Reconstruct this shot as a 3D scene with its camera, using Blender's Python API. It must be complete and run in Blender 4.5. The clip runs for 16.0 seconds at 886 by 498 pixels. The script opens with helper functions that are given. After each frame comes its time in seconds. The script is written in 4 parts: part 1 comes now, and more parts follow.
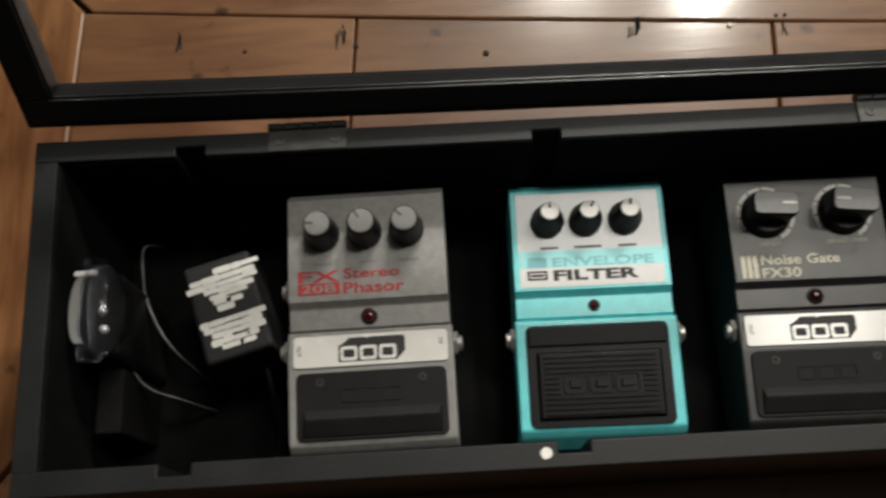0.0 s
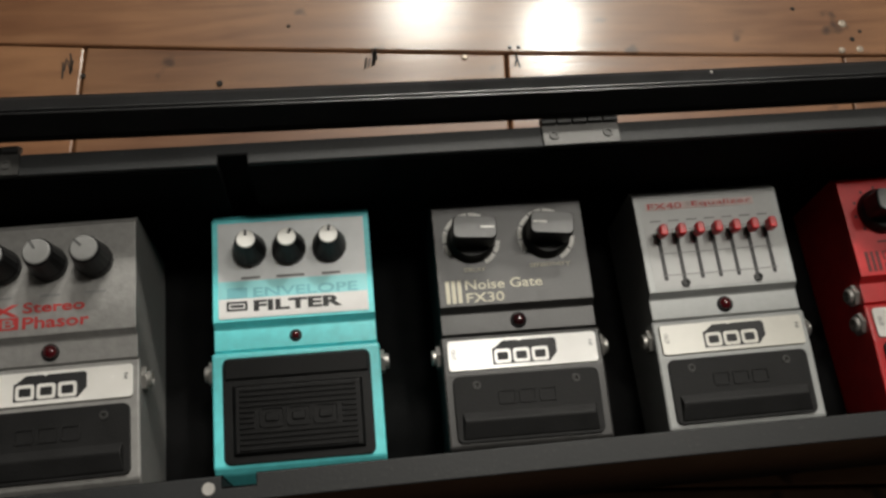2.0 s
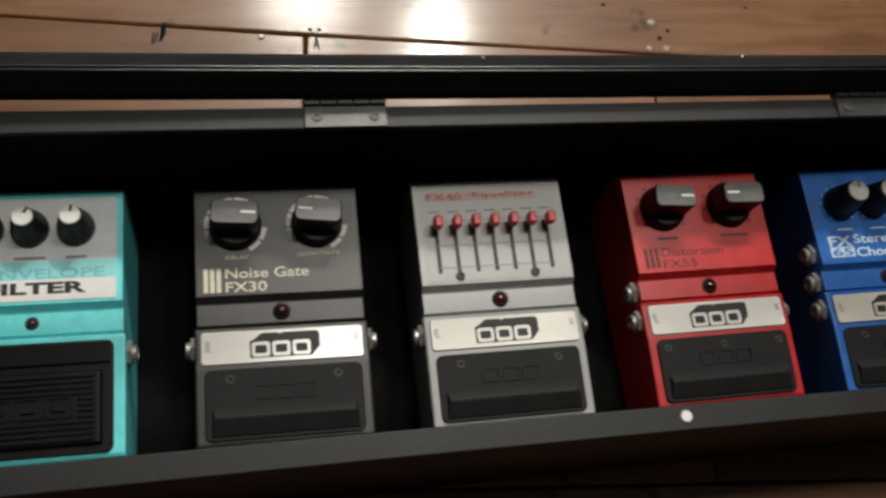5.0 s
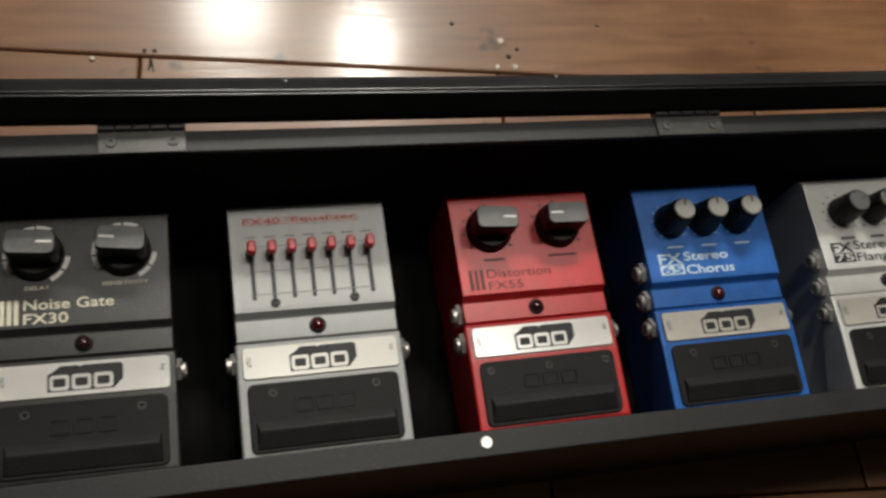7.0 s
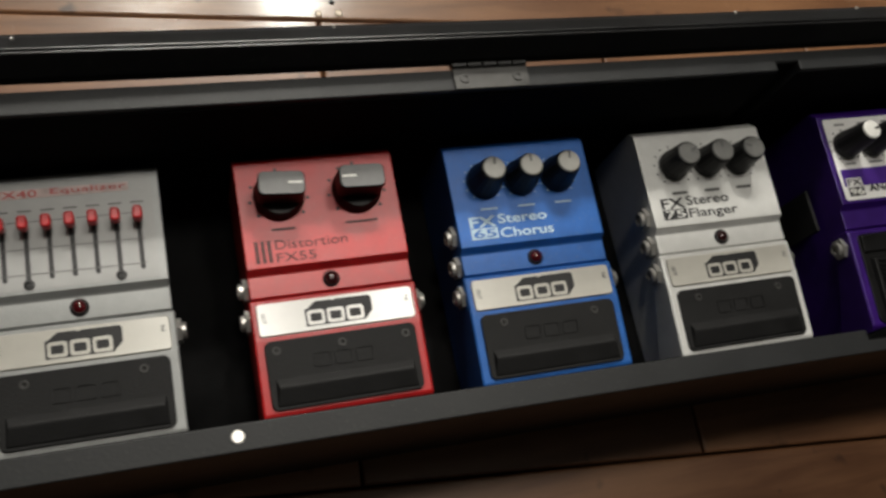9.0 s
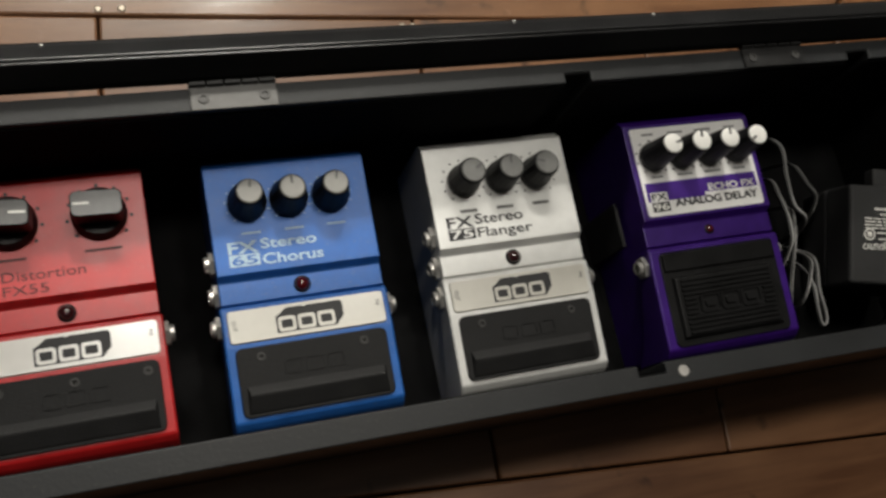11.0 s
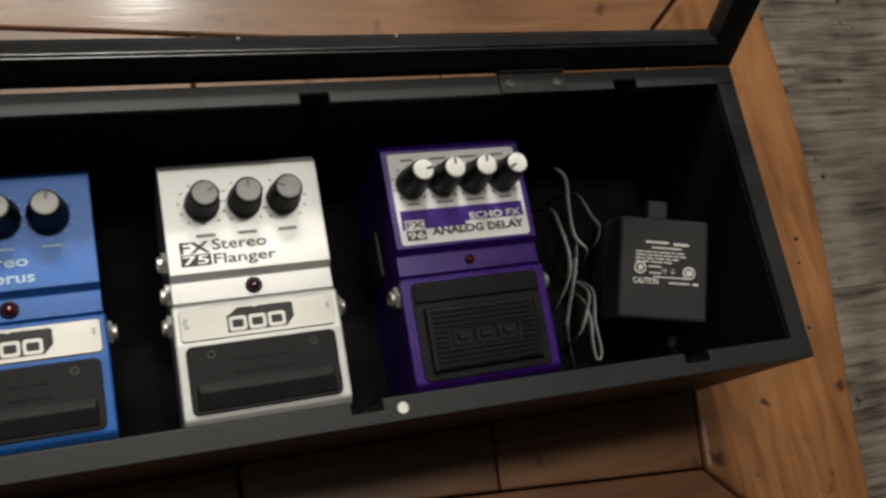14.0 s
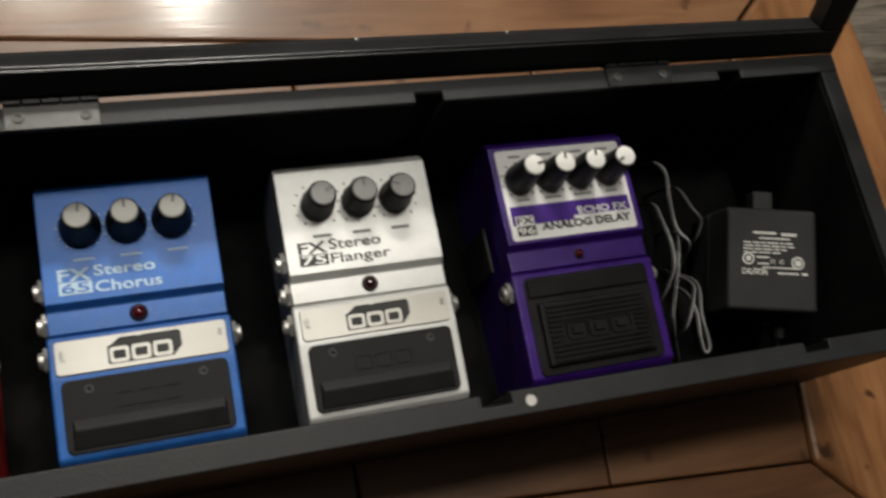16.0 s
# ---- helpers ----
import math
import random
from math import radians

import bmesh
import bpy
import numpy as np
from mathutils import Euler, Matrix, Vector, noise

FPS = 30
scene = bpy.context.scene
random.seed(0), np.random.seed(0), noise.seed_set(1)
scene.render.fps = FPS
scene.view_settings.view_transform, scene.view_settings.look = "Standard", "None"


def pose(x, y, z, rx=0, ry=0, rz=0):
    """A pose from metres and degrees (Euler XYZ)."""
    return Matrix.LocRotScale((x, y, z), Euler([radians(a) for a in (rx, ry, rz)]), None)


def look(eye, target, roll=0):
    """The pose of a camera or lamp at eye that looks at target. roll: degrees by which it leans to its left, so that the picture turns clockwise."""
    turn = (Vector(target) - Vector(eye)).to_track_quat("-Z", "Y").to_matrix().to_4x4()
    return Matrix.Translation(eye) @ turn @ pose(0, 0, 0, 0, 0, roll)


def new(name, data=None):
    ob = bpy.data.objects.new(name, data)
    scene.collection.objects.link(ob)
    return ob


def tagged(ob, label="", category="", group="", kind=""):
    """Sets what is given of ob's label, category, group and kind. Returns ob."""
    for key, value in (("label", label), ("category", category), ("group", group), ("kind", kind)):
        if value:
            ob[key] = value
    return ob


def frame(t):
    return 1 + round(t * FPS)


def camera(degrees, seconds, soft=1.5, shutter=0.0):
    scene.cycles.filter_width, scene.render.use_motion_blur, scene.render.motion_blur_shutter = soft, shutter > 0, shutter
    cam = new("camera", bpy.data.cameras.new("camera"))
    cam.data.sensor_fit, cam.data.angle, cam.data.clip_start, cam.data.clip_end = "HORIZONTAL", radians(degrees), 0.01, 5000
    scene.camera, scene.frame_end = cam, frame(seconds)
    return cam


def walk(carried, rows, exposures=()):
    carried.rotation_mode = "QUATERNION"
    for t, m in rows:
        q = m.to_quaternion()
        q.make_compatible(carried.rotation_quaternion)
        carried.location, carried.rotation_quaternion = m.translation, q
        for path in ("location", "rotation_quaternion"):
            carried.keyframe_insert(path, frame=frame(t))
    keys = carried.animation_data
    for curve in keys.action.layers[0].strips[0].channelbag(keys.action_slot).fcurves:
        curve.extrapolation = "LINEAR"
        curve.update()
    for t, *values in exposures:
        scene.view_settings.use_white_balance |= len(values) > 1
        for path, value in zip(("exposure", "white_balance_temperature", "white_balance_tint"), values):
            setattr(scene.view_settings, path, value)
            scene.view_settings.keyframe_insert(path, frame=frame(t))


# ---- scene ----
cam = camera(51.31, 16.0, 2.75, 0.5)
PATH = [
    (0, (-0.0273, -0.0390, 0.4411), (-0.0660, 0.6201, -1.4468), -6.25),
    (0.5, (-0.0050, -0.0478, 0.4407), (0.0172, 0.6610, -1.4293), -0.51),
    (1, (0.0210, -0.0507, 0.4376), (0.1262, 0.6726, -1.4240), 5.06),
    (1.5, (0.0423, -0.0486, 0.4336), (0.1970, 0.6776, -1.4235), 7.69),
    (2, (0.0555, -0.0497, 0.4312), (0.2541, 0.6875, -1.4174), 9.88),
    (2.5, (0.0453, -0.0588, 0.4257), (0.2285, 0.6823, -1.4228), 10.01),
    (3, (0.0505, -0.0606, 0.4289), (0.2587, 0.7275, -1.3974), 11.73),
    (3.5, (0.0659, -0.0598, 0.4239), (0.3593, 0.7062, -1.4001), 17.28),
    (4, (0.0731, -0.0587, 0.4234), (0.4144, 0.7079, -1.3921), 20.97),
    (4.5, (0.0933, -0.0536, 0.4196), (0.4817, 0.6820, -1.3992), 23.57),
    (5, (0.1152, -0.0532, 0.4183), (0.5219, 0.6595, -1.4056), 24.71),
    (5.2, (0.1219, -0.0555, 0.4200), (0.5353, 0.6675, -1.3984), 24.83),
    (7.3, (0.1841, -0.0539, 0.4255), (0.7026, 0.6670, -1.3666), 28.42),
    (7.5, (0.1906, -0.0488, 0.4204), (0.7231, 0.6544, -1.3745), 28.82),
    (8, (0.2155, -0.0445, 0.4168), (0.7644, 0.6190, -1.3883), 30.51),
    (8.2, (0.2238, -0.0465, 0.4132), (0.7772, 0.6091, -1.3935), 31.01),
    (10.3, (0.3243, -0.0240, 0.4234), (0.9230, 0.4788, -1.4175), 42.10),
    (10.5, (0.3360, -0.0189, 0.4233), (0.9495, 0.5069, -1.4062), 40.60),
    (11, (0.3539, -0.0221, 0.4251), (0.9517, 0.4485, -1.4246), 42.40),
    (11.5, (0.3797, -0.0383, 0.4306), (0.9966, 0.4538, -1.4072), 44.85),
    (12, (0.3978, -0.0405, 0.4320), (1.0410, 0.4745, -1.3904), 44.60),
    (12.5, (0.4147, -0.0379, 0.4335), (1.0675, 0.4659, -1.3886), 44.95),
    (13, (0.4310, -0.0396, 0.4315), (1.0918, 0.4553, -1.3901), 44.81),
    (13.5, (0.4350, -0.0339, 0.4373), (1.1064, 0.4771, -1.3760), 44.62),
    (14, (0.4473, -0.0340, 0.4347), (1.1425, 0.4684, -1.3720), 45.55),
    (14.5, (0.4557, -0.0324, 0.4354), (1.1648, 0.4614, -1.3683), 46.19),
    (15, (0.4516, -0.0362, 0.4334), (1.1579, 0.4783, -1.3656), 44.98),
    (15.5, (0.4333, -0.0372, 0.4298), (1.0976, 0.4533, -1.3918), 43.78),
    (16, (0.4139, -0.0339, 0.4250), (1.0409, 0.5047, -1.3962), 39.78),
]
walk(cam, [(t, look(eye, target, roll)) for t, eye, target, roll in PATH])

# ---------------------------------------------------------------- light
world = bpy.data.worlds.new("world")
world.use_nodes = True
world.node_tree.nodes["Background"].inputs[0].default_value = (0.9, 0.75, 0.6, 1)
world.node_tree.nodes["Background"].inputs[1].default_value = 0.02
scene.world = world


def bulb(x, y, z, watts, radius):
    d = bpy.data.lights.new("ceiling_bulb", "POINT")
    d.energy, d.shadow_soft_size, d.color = watts, radius, (1.0, 0.955, 0.865)
    new("ceiling_bulb", d).location = (x, y, z)


bulb(0.597, 1.28, 1.50, 43, 0.036)
bulb(0.275, 1.39, 1.50, 38, 0.100)
bulb(0.34, 0.42, 1.90, 21, 0.13)
bulb(0.83, 0.44, 1.90, 19, 0.13)
scene.view_settings.exposure = 0.17


# ---------------------------------------------------------------- materials
def nodes_of(name):
    m = bpy.data.materials.new(name)
    m.use_nodes = True
    return m, m.node_tree.nodes, m.node_tree.links, m.node_tree.nodes["Principled BSDF"]


def surface(name, rgb, rough=0.5, metal=0.0, vary=0.15, scale=60.0, bump=0.0, bump_scale=900.0, coat=0.0, spec=0.5,
            dust=0.0, coat_rough=0.32):
    """Paint, rubber, plastic or metal: colour mottled at one scale, fine relief at another, a little dust."""
    m, n, l, b = nodes_of(name)
    co = n.new("ShaderNodeTexCoord")
    no = n.new("ShaderNodeTexNoise")
    no.inputs["Scale"].default_value, no.inputs["Detail"].default_value = scale, 6
    l.new(co.outputs["Object"], no.inputs["Vector"])
    ramp = n.new("ShaderNodeValToRGB")
    lo, hi = [c * (1 - vary) for c in rgb], [min(1, c * (1 + vary)) for c in rgb]
    ramp.color_ramp.elements[0].position, ramp.color_ramp.elements[1].position = 0.3, 0.7
    ramp.color_ramp.elements[0].color, ramp.color_ramp.elements[1].color = (*lo, 1), (*hi, 1)
    l.new(no.outputs["Fac"], ramp.inputs[0])
    colour = ramp.outputs[0]
    fine = n.new("ShaderNodeTexNoise")
    fine.inputs["Scale"].default_value, fine.inputs["Detail"].default_value = bump_scale, 3
    l.new(co.outputs["Object"], fine.inputs["Vector"])
    if dust:
        spot = n.new("ShaderNodeValToRGB")
        spot.color_ramp.elements[0].position, spot.color_ramp.elements[1].position = 0.62, 0.75
        spot.color_ramp.elements[0].color, spot.color_ramp.elements[1].color = (0, 0, 0, 1), (dust, dust, dust, 1)
        l.new(fine.outputs["Fac"], spot.inputs[0])
        mix = n.new("ShaderNodeMix")
        mix.data_type = "RGBA"
        l.new(spot.outputs[0], mix.inputs["Factor"])
        l.new(colour, mix.inputs["A"])
        mix.inputs["B"].default_value = (0.35, 0.32, 0.28, 1)
        colour = mix.outputs["Result"]
    l.new(colour, b.inputs["Base Color"])
    rr = n.new("ShaderNodeMapRange")
    rr.inputs["To Min"].default_value, rr.inputs["To Max"].default_value = max(0.02, rough - 0.08), min(1, rough + 0.08)
    l.new(no.outputs["Fac"], rr.inputs["Value"])
    l.new(rr.outputs[0], b.inputs["Roughness"])
    b.inputs["Metallic"].default_value = metal
    b.inputs["Coat Weight"].default_value, b.inputs["Coat Roughness"].default_value = coat, coat_rough
    b.inputs["Specular IOR Level"].default_value = spec
    if bump:
        bp = n.new("ShaderNodeBump")
        bp.inputs["Strength"].default_value, bp.inputs["Distance"].default_value = bump, 0.0003
        l.new(fine.outputs["Fac"], bp.inputs["Height"])
        l.new(bp.outputs[0], b.inputs["Normal"])
    return m


def wood(name, dark, light, along, rough, stretch=9.0, scale=14.0, coat=0.32):
    """Varnished boards: long grain, broad tone drift, small dark flecks; each board its own tone."""
    m, n, l, b = nodes_of(name)
    co, info = n.new("ShaderNodeTexCoord"), n.new("ShaderNodeObjectInfo")
    shift = n.new("ShaderNodeVectorMath")
    shift.operation = "ADD"
    off = n.new("ShaderNodeVectorMath")
    off.operation = "SCALE"
    off.inputs[0].default_value = (7.0, 5.0, 3.0)
    l.new(info.outputs["Random"], off.inputs["Scale"])
    l.new(co.outputs["Object"], shift.inputs[0])
    l.new(off.outputs[0], shift.inputs[1])
    mp = n.new("ShaderNodeMapping")
    mp.inputs["Scale"].default_value = (1, stretch, stretch) if along == "x" else (stretch, 1, stretch)
    l.new(shift.outputs[0], mp.inputs["Vector"])
    grain, broad = n.new("ShaderNodeTexNoise"), n.new("ShaderNodeTexNoise")
    grain.inputs["Scale"].default_value, grain.inputs["Detail"].default_value, grain.inputs["Distortion"].default_value = scale, 9, 0.6
    broad.inputs["Scale"].default_value, broad.inputs["Detail"].default_value = 9.0, 4
    l.new(mp.outputs[0], grain.inputs["Vector"])
    l.new(shift.outputs[0], broad.inputs["Vector"])
    add = n.new("ShaderNodeMath")
    add.operation = "MULTIPLY_ADD"
    add.inputs[1].default_value = 0.55
    l.new(broad.outputs["Fac"], add.inputs[0])
    half = n.new("ShaderNodeMath")
    half.operation = "MULTIPLY"
    half.inputs[1].default_value = 0.45
    l.new(grain.outputs["Fac"], half.inputs[0])
    l.new(half.outputs[0], add.inputs[2])
    ramp = n.new("ShaderNodeValToRGB")
    ramp.color_ramp.elements[0].position, ramp.color_ramp.elements[1].position = 0.38, 0.62
    ramp.color_ramp.elements[0].color, ramp.color_ramp.elements[1].color = (*dark, 1), (*light, 1)
    l.new(add.outputs[0], ramp.inputs[0])
    tone = n.new("ShaderNodeHueSaturation")
    vr = n.new("ShaderNodeMapRange")
    vr.inputs["To Min"].default_value, vr.inputs["To Max"].default_value = 0.85, 1.15
    l.new(info.outputs["Random"], vr.inputs["Value"])
    l.new(vr.outputs[0], tone.inputs["Value"])
    l.new(ramp.outputs[0], tone.inputs["Color"])
    fleck, fr = n.new("ShaderNodeTexNoise"), n.new("ShaderNodeValToRGB")
    fleck.inputs["Scale"].default_value, fleck.inputs["Detail"].default_value = 55.0, 2
    l.new(shift.outputs[0], fleck.inputs["Vector"])
    fr.color_ramp.elements[0].position, fr.color_ramp.elements[1].position = 0.67, 0.75
    l.new(fleck.outputs["Fac"], fr.inputs[0])
    mix = n.new("ShaderNodeMix")
    mix.data_type = "RGBA"
    l.new(fr.outputs[0], mix.inputs["Factor"])
    l.new(tone.outputs[0], mix.inputs["A"])
    mix.inputs["B"].default_value = (*[c * 0.45 for c in dark], 1)
    l.new(mix.outputs["Result"], b.inputs["Base Color"])
    rr = n.new("ShaderNodeMapRange")
    rr.inputs["To Min"].default_value, rr.inputs["To Max"].default_value = rough - 0.07, rough + 0.12
    l.new(add.outputs[0], rr.inputs["Value"])
    l.new(rr.outputs[0], b.inputs["Roughness"])
    b.inputs["Specular IOR Level"].default_value = 0.4
    b.inputs["Coat Weight"].default_value, b.inputs["Coat Roughness"].default_value = coat, 0.15
    fibre, fm = n.new("ShaderNodeTexNoise"), n.new("ShaderNodeMapping")
    fm.inputs["Scale"].default_value = (1, 40, 40) if along == "x" else (40, 1, 40)
    fibre.inputs["Scale"].default_value, fibre.inputs["Detail"].default_value = 22.0, 3
    l.new(shift.outputs[0], fm.inputs["Vector"])
    l.new(fm.outputs[0], fibre.inputs["Vector"])
    tall = n.new("ShaderNodeMath")
    tall.operation = "MULTIPLY_ADD"
    tall.inputs[1].default_value = 0.25
    l.new(fibre.outputs["Fac"], tall.inputs[0])
    l.new(add.outputs[0], tall.inputs[2])
    bp = n.new("ShaderNodeBump")
    bp.inputs["Strength"].default_value, bp.inputs["Distance"].default_value = 0.20, 0.0006
    l.new(tall.outputs[0], bp.inputs["Height"])
    l.new(bp.outputs[0], b.inputs["Normal"])
    l.new(bp.outputs[0], b.inputs["Coat Normal"])
    return m


def clear(name, rgb=(1, 1, 1), rough=0.0, ior=1.45):
    m, n, l, b = nodes_of(name)
    b.inputs["Base Color"].default_value = (*rgb, 1)
    b.inputs["Transmission Weight"].default_value, b.inputs["Roughness"].default_value, b.inputs["IOR"].default_value = 1, rough, ior
    return m


BOARD_X = wood("varnished_board", (0.135, 0.056, 0.024), (0.245, 0.116, 0.053), "x", 0.38, coat=0.42)
BOARD_Y = wood("varnished_end_board", (0.145, 0.055, 0.019), (0.320, 0.145, 0.056), "y", 0.40, coat=0.22)
FLOORING = wood("grey_floor_board", (0.040, 0.032, 0.025), (0.300, 0.255, 0.205), "x", 0.55, 13.0, 11.0, 0.0)
GAP = surface("dark_gap", (0.015, 0.01, 0.007), 0.8)
# Unseen walls and ceiling: their greys set how much fill bounces back.
BOUNCE_WALL = surface("bounce_wall_grey", (0.05, 0.047, 0.043), 0.8, vary=0.05, scale=3)
BOUNCE_CEILING = surface("bounce_ceiling_grey", (0.055, 0.052, 0.048), 0.8, vary=0.05, scale=3)
CASE_PAINT = surface("black_case_paint", (0.015, 0.016, 0.017), 0.5, spec=0.35, vary=0.2, scale=40, bump=0.25, bump_scale=700, dust=0.06)
FELT = surface("black_lining", (0.006, 0.006, 0.0062), 0.95, vary=0.3, scale=90, bump=0.4, spec=0.1)
STEEL = surface("nickel", (0.60, 0.585, 0.555), 0.30, 0.7, 0.1, 120)
# Darker copy of the case black: the lid front's shade put into colour.
SHADED_LID_PAINT = surface("shaded_glossy_black_paint", (0.006, 0.006, 0.0065), 0.34, spec=0.4, vary=0.2, scale=40, bump=0.2, bump_scale=500, dust=0.04)
GREY_STEEL = surface("grey_hinge_steel", (0.07, 0.069, 0.067), 0.40, 0.75, 0.15, 150)
NAIL = surface("dull_nail_head", (0.36, 0.30, 0.24), 0.4, 0.5, 0.2, 300)
BLACK_STEEL = surface("black_hinge_steel", (0.022, 0.022, 0.022), 0.42, 0.4, 0.2, 150)
SCREW = surface("worn_screw_head", (0.06, 0.059, 0.057), 0.5, 0.4, 0.2, 300)
MAGNET = surface("bright_magnet", (0.58, 0.56, 0.53), 0.35, 0.6, 0.08, 300)
RUBBER = surface("black_rubber", (0.009, 0.009, 0.0092), 0.5, spec=0.25, vary=0.25, scale=70, bump=0.5, bump_scale=1500, dust=0.03)
RIB_RUBBER = surface("smooth_black_rubber", (0.006, 0.006, 0.0062), 0.4, spec=0.22, vary=0.25, scale=70, bump=0.3, bump_scale=1500, dust=0.015)
KNOB_BLACK = surface("black_knob_plastic", (0.008, 0.008, 0.0085), 0.45, spec=0.25, vary=0.2, scale=100)
KNOB_GREY = surface("grey_knob_top", (0.12, 0.12, 0.12), 0.34, vary=0.15, scale=200)
CAP_GREY = surface("grey_knob_cap", (0.13, 0.13, 0.125), 0.32, 0.1, 0.12, 200)
CAP_LIGHT = surface("mid_grey_knob_cap", (0.24, 0.24, 0.235), 0.4, vary=0.08, scale=200)
CAP_CREAM = surface("cream_knob_cap", (0.27, 0.265, 0.245), 0.4, vary=0.08, scale=200)
CAP_WHITE = surface("white_knob_cap", (0.85, 0.84, 0.80), 0.4, vary=0.05, scale=200)
LED_RED = surface("red_led_lens", (0.085, 0.004, 0.007), 0.12, vary=0.1, coat=1.0, coat_rough=0.05)
LED_DARK = surface("dark_led_lens", (0.035, 0.006, 0.008), 0.15, vary=0.1, coat=1.0, coat_rough=0.05)
INK_BLACK = surface("black_ink", (0.012, 0.012, 0.013), 0.5)
INK_WHITE = surface("white_ink", (0.80, 0.79, 0.75), 0.5, vary=0.06, scale=300)
INK_CREAM = surface("cream_ink", (0.70, 0.66, 0.52), 0.5, vary=0.06, scale=300)
INK_RED = surface("red_ink", (0.50, 0.035, 0.035), 0.5, vary=0.2, scale=400)
INK_GREY = surface("grey_ink", (0.22, 0.22, 0.22), 0.5)
INK_POINTER = surface("dull_pointer_ink", (0.07, 0.07, 0.07), 0.5)
EQ_LABEL = surface("silver_panel_label", (0.38, 0.38, 0.375), 0.40, 0.1, 0.06, 140)
INK_PINK = surface("faded_pink_ink", (0.56, 0.43, 0.41), 0.5, vary=0.2, scale=300)
INK_DARK_RED = surface("dark_red_ink", (0.09, 0.008, 0.008), 0.5)
INK_SKY = surface("sky_ink", (0.55, 0.72, 0.84), 0.5)
# Near-white base holds the lamp glare on some of the label plates.
PLATE_GLARE = surface("glare_white_label_plate", (0.90, 0.88, 0.84), 0.25, 0.0, 0.04, 90, coat=0.7, coat_rough=0.18)
PLATE_SILVER = surface("silver_label_plate", (0.62, 0.60, 0.54), 0.34, 0.1, 0.06, 90, coat=0.3, coat_rough=0.2)
GREY_PAINT = surface("hammered_grey_paint", (0.30, 0.295, 0.285), 0.42, 0.1, 0.12, 260, 0.35, 700, 0.2, dust=0.12)
TEAL_PAINT = surface("teal_metallic_paint", (0.16, 0.84, 0.88), 0.40, 0.0, 0.08, 200, 0.08, 1200, 0.5)
CHARCOAL_PAINT = surface("charcoal_paint", (0.040, 0.039, 0.038), 0.38, 0.1, 0.12, 220, 0.3, 900, 0.2)
PALE_PAINT = surface("pale_grey_paint", (0.38, 0.39, 0.385), 0.40, 0.1, 0.06, 220, 0.2, 900, 0.2)
RED_PAINT = surface("red_paint", (0.50, 0.014, 0.016), 0.36, 0.05, 0.12, 120, 0.12, 900, 0.25, dust=0.08)
BLUE_PAINT = surface("blue_paint", (0.022, 0.13, 0.46), 0.38, 0.1, 0.12, 120, 0.15, 900, 0.05, spec=0.35, dust=0.22)
SILVER_PAINT = surface("silver_white_paint", (0.72, 0.72, 0.70), 0.34, 0.15, 0.05, 160, 0.12, 900, 0.4)
PURPLE_PAINT = surface("purple_metallic_paint", (0.040, 0.008, 0.165), 0.32, 0.2, 0.15, 140, 0.1, 900, 0.12)
BRUSHED = surface("brushed_aluminium_label", (0.70, 0.72, 0.73), 0.36, 0.15, 0.08, 80)
LABEL_WHITE = surface("white_panel_label", (0.84, 0.83, 0.82), 0.38, 0.0, 0.04, 120)
TEAL_BAND = surface("pale_teal_band", (0.33, 0.76, 0.79), 0.36, 0.1, 0.06)
TEAL_INK = surface("teal_ink", (0.20, 0.56, 0.62), 0.4)
PURPLE_BAND = surface("purple_band", (0.065, 0.018, 0.24), 0.55, spec=0.25)
SLIDER_RED = surface("red_slider_cap", (0.62, 0.03, 0.035), 0.35, vary=0.1, coat=0.3)
ADAPTER = surface("black_adapter_plastic", (0.018, 0.018, 0.0185), 0.55, spec=0.3, vary=0.2, scale=80, bump=0.5, bump_scale=1300)
WIRE = surface("black_wire_sheath", (0.012, 0.012, 0.012), 0.35)
WIRE_STRIPE = surface("white_wire_stripe", (0.30, 0.295, 0.29), 0.4)
FADED_PRINT = surface("faded_white_print", (0.62, 0.61, 0.57), 0.5, vary=0.25, scale=500)
MATT_BLACK = surface("matt_black", (0.007, 0.007, 0.007), 0.8, spec=0.15, vary=0.25, scale=120)
# Pale metal that draws the highlights on the wrapper film.
GLINT = surface("painted_film_glint", (0.75, 0.75, 0.78), 0.25, 0.6, 0.2, 300)
PANE = clear("lid_glass", (0.97, 0.99, 0.98))
BLISTER = clear("clear_plastic", (0.86, 0.88, 0.95), 0.08, 1.4)


# ---------------------------------------------------------------- mesh helpers
def part(name, bm, material, parent=None, label=""):
    me = bpy.data.meshes.new(name)
    bm.normal_update()
    bm.to_mesh(me)
    bm.free()
    me.materials.append(material)
    ob = new(name, me)
    if parent is not None:
        ob.parent = parent
    return tagged(ob, label)


def smooth(ob, angle=40):
    me = ob.data
    bm = bmesh.new()
    bm.from_mesh(me)
    for f in bm.faces:
        f.smooth = True
    areas = sorted(f.calc_area() for f in bm.faces)
    big = 6 * areas[len(areas) // 2]
    for e in bm.edges:
        if len(e.link_faces) == 2:
            flat = max(f.calc_area() for f in e.link_faces) > big and e.calc_face_angle(0) > radians(3)
            if flat or e.calc_face_angle(0) > radians(angle):
                e.smooth = False
    bm.to_mesh(me)
    bm.free()
    return ob


def thing(name, label, category, m=None, group=""):
    e = new(name)
    e.empty_display_size = 0.01
    if m is not None:
        e.matrix_world = m
    return tagged(e, label, category, group)


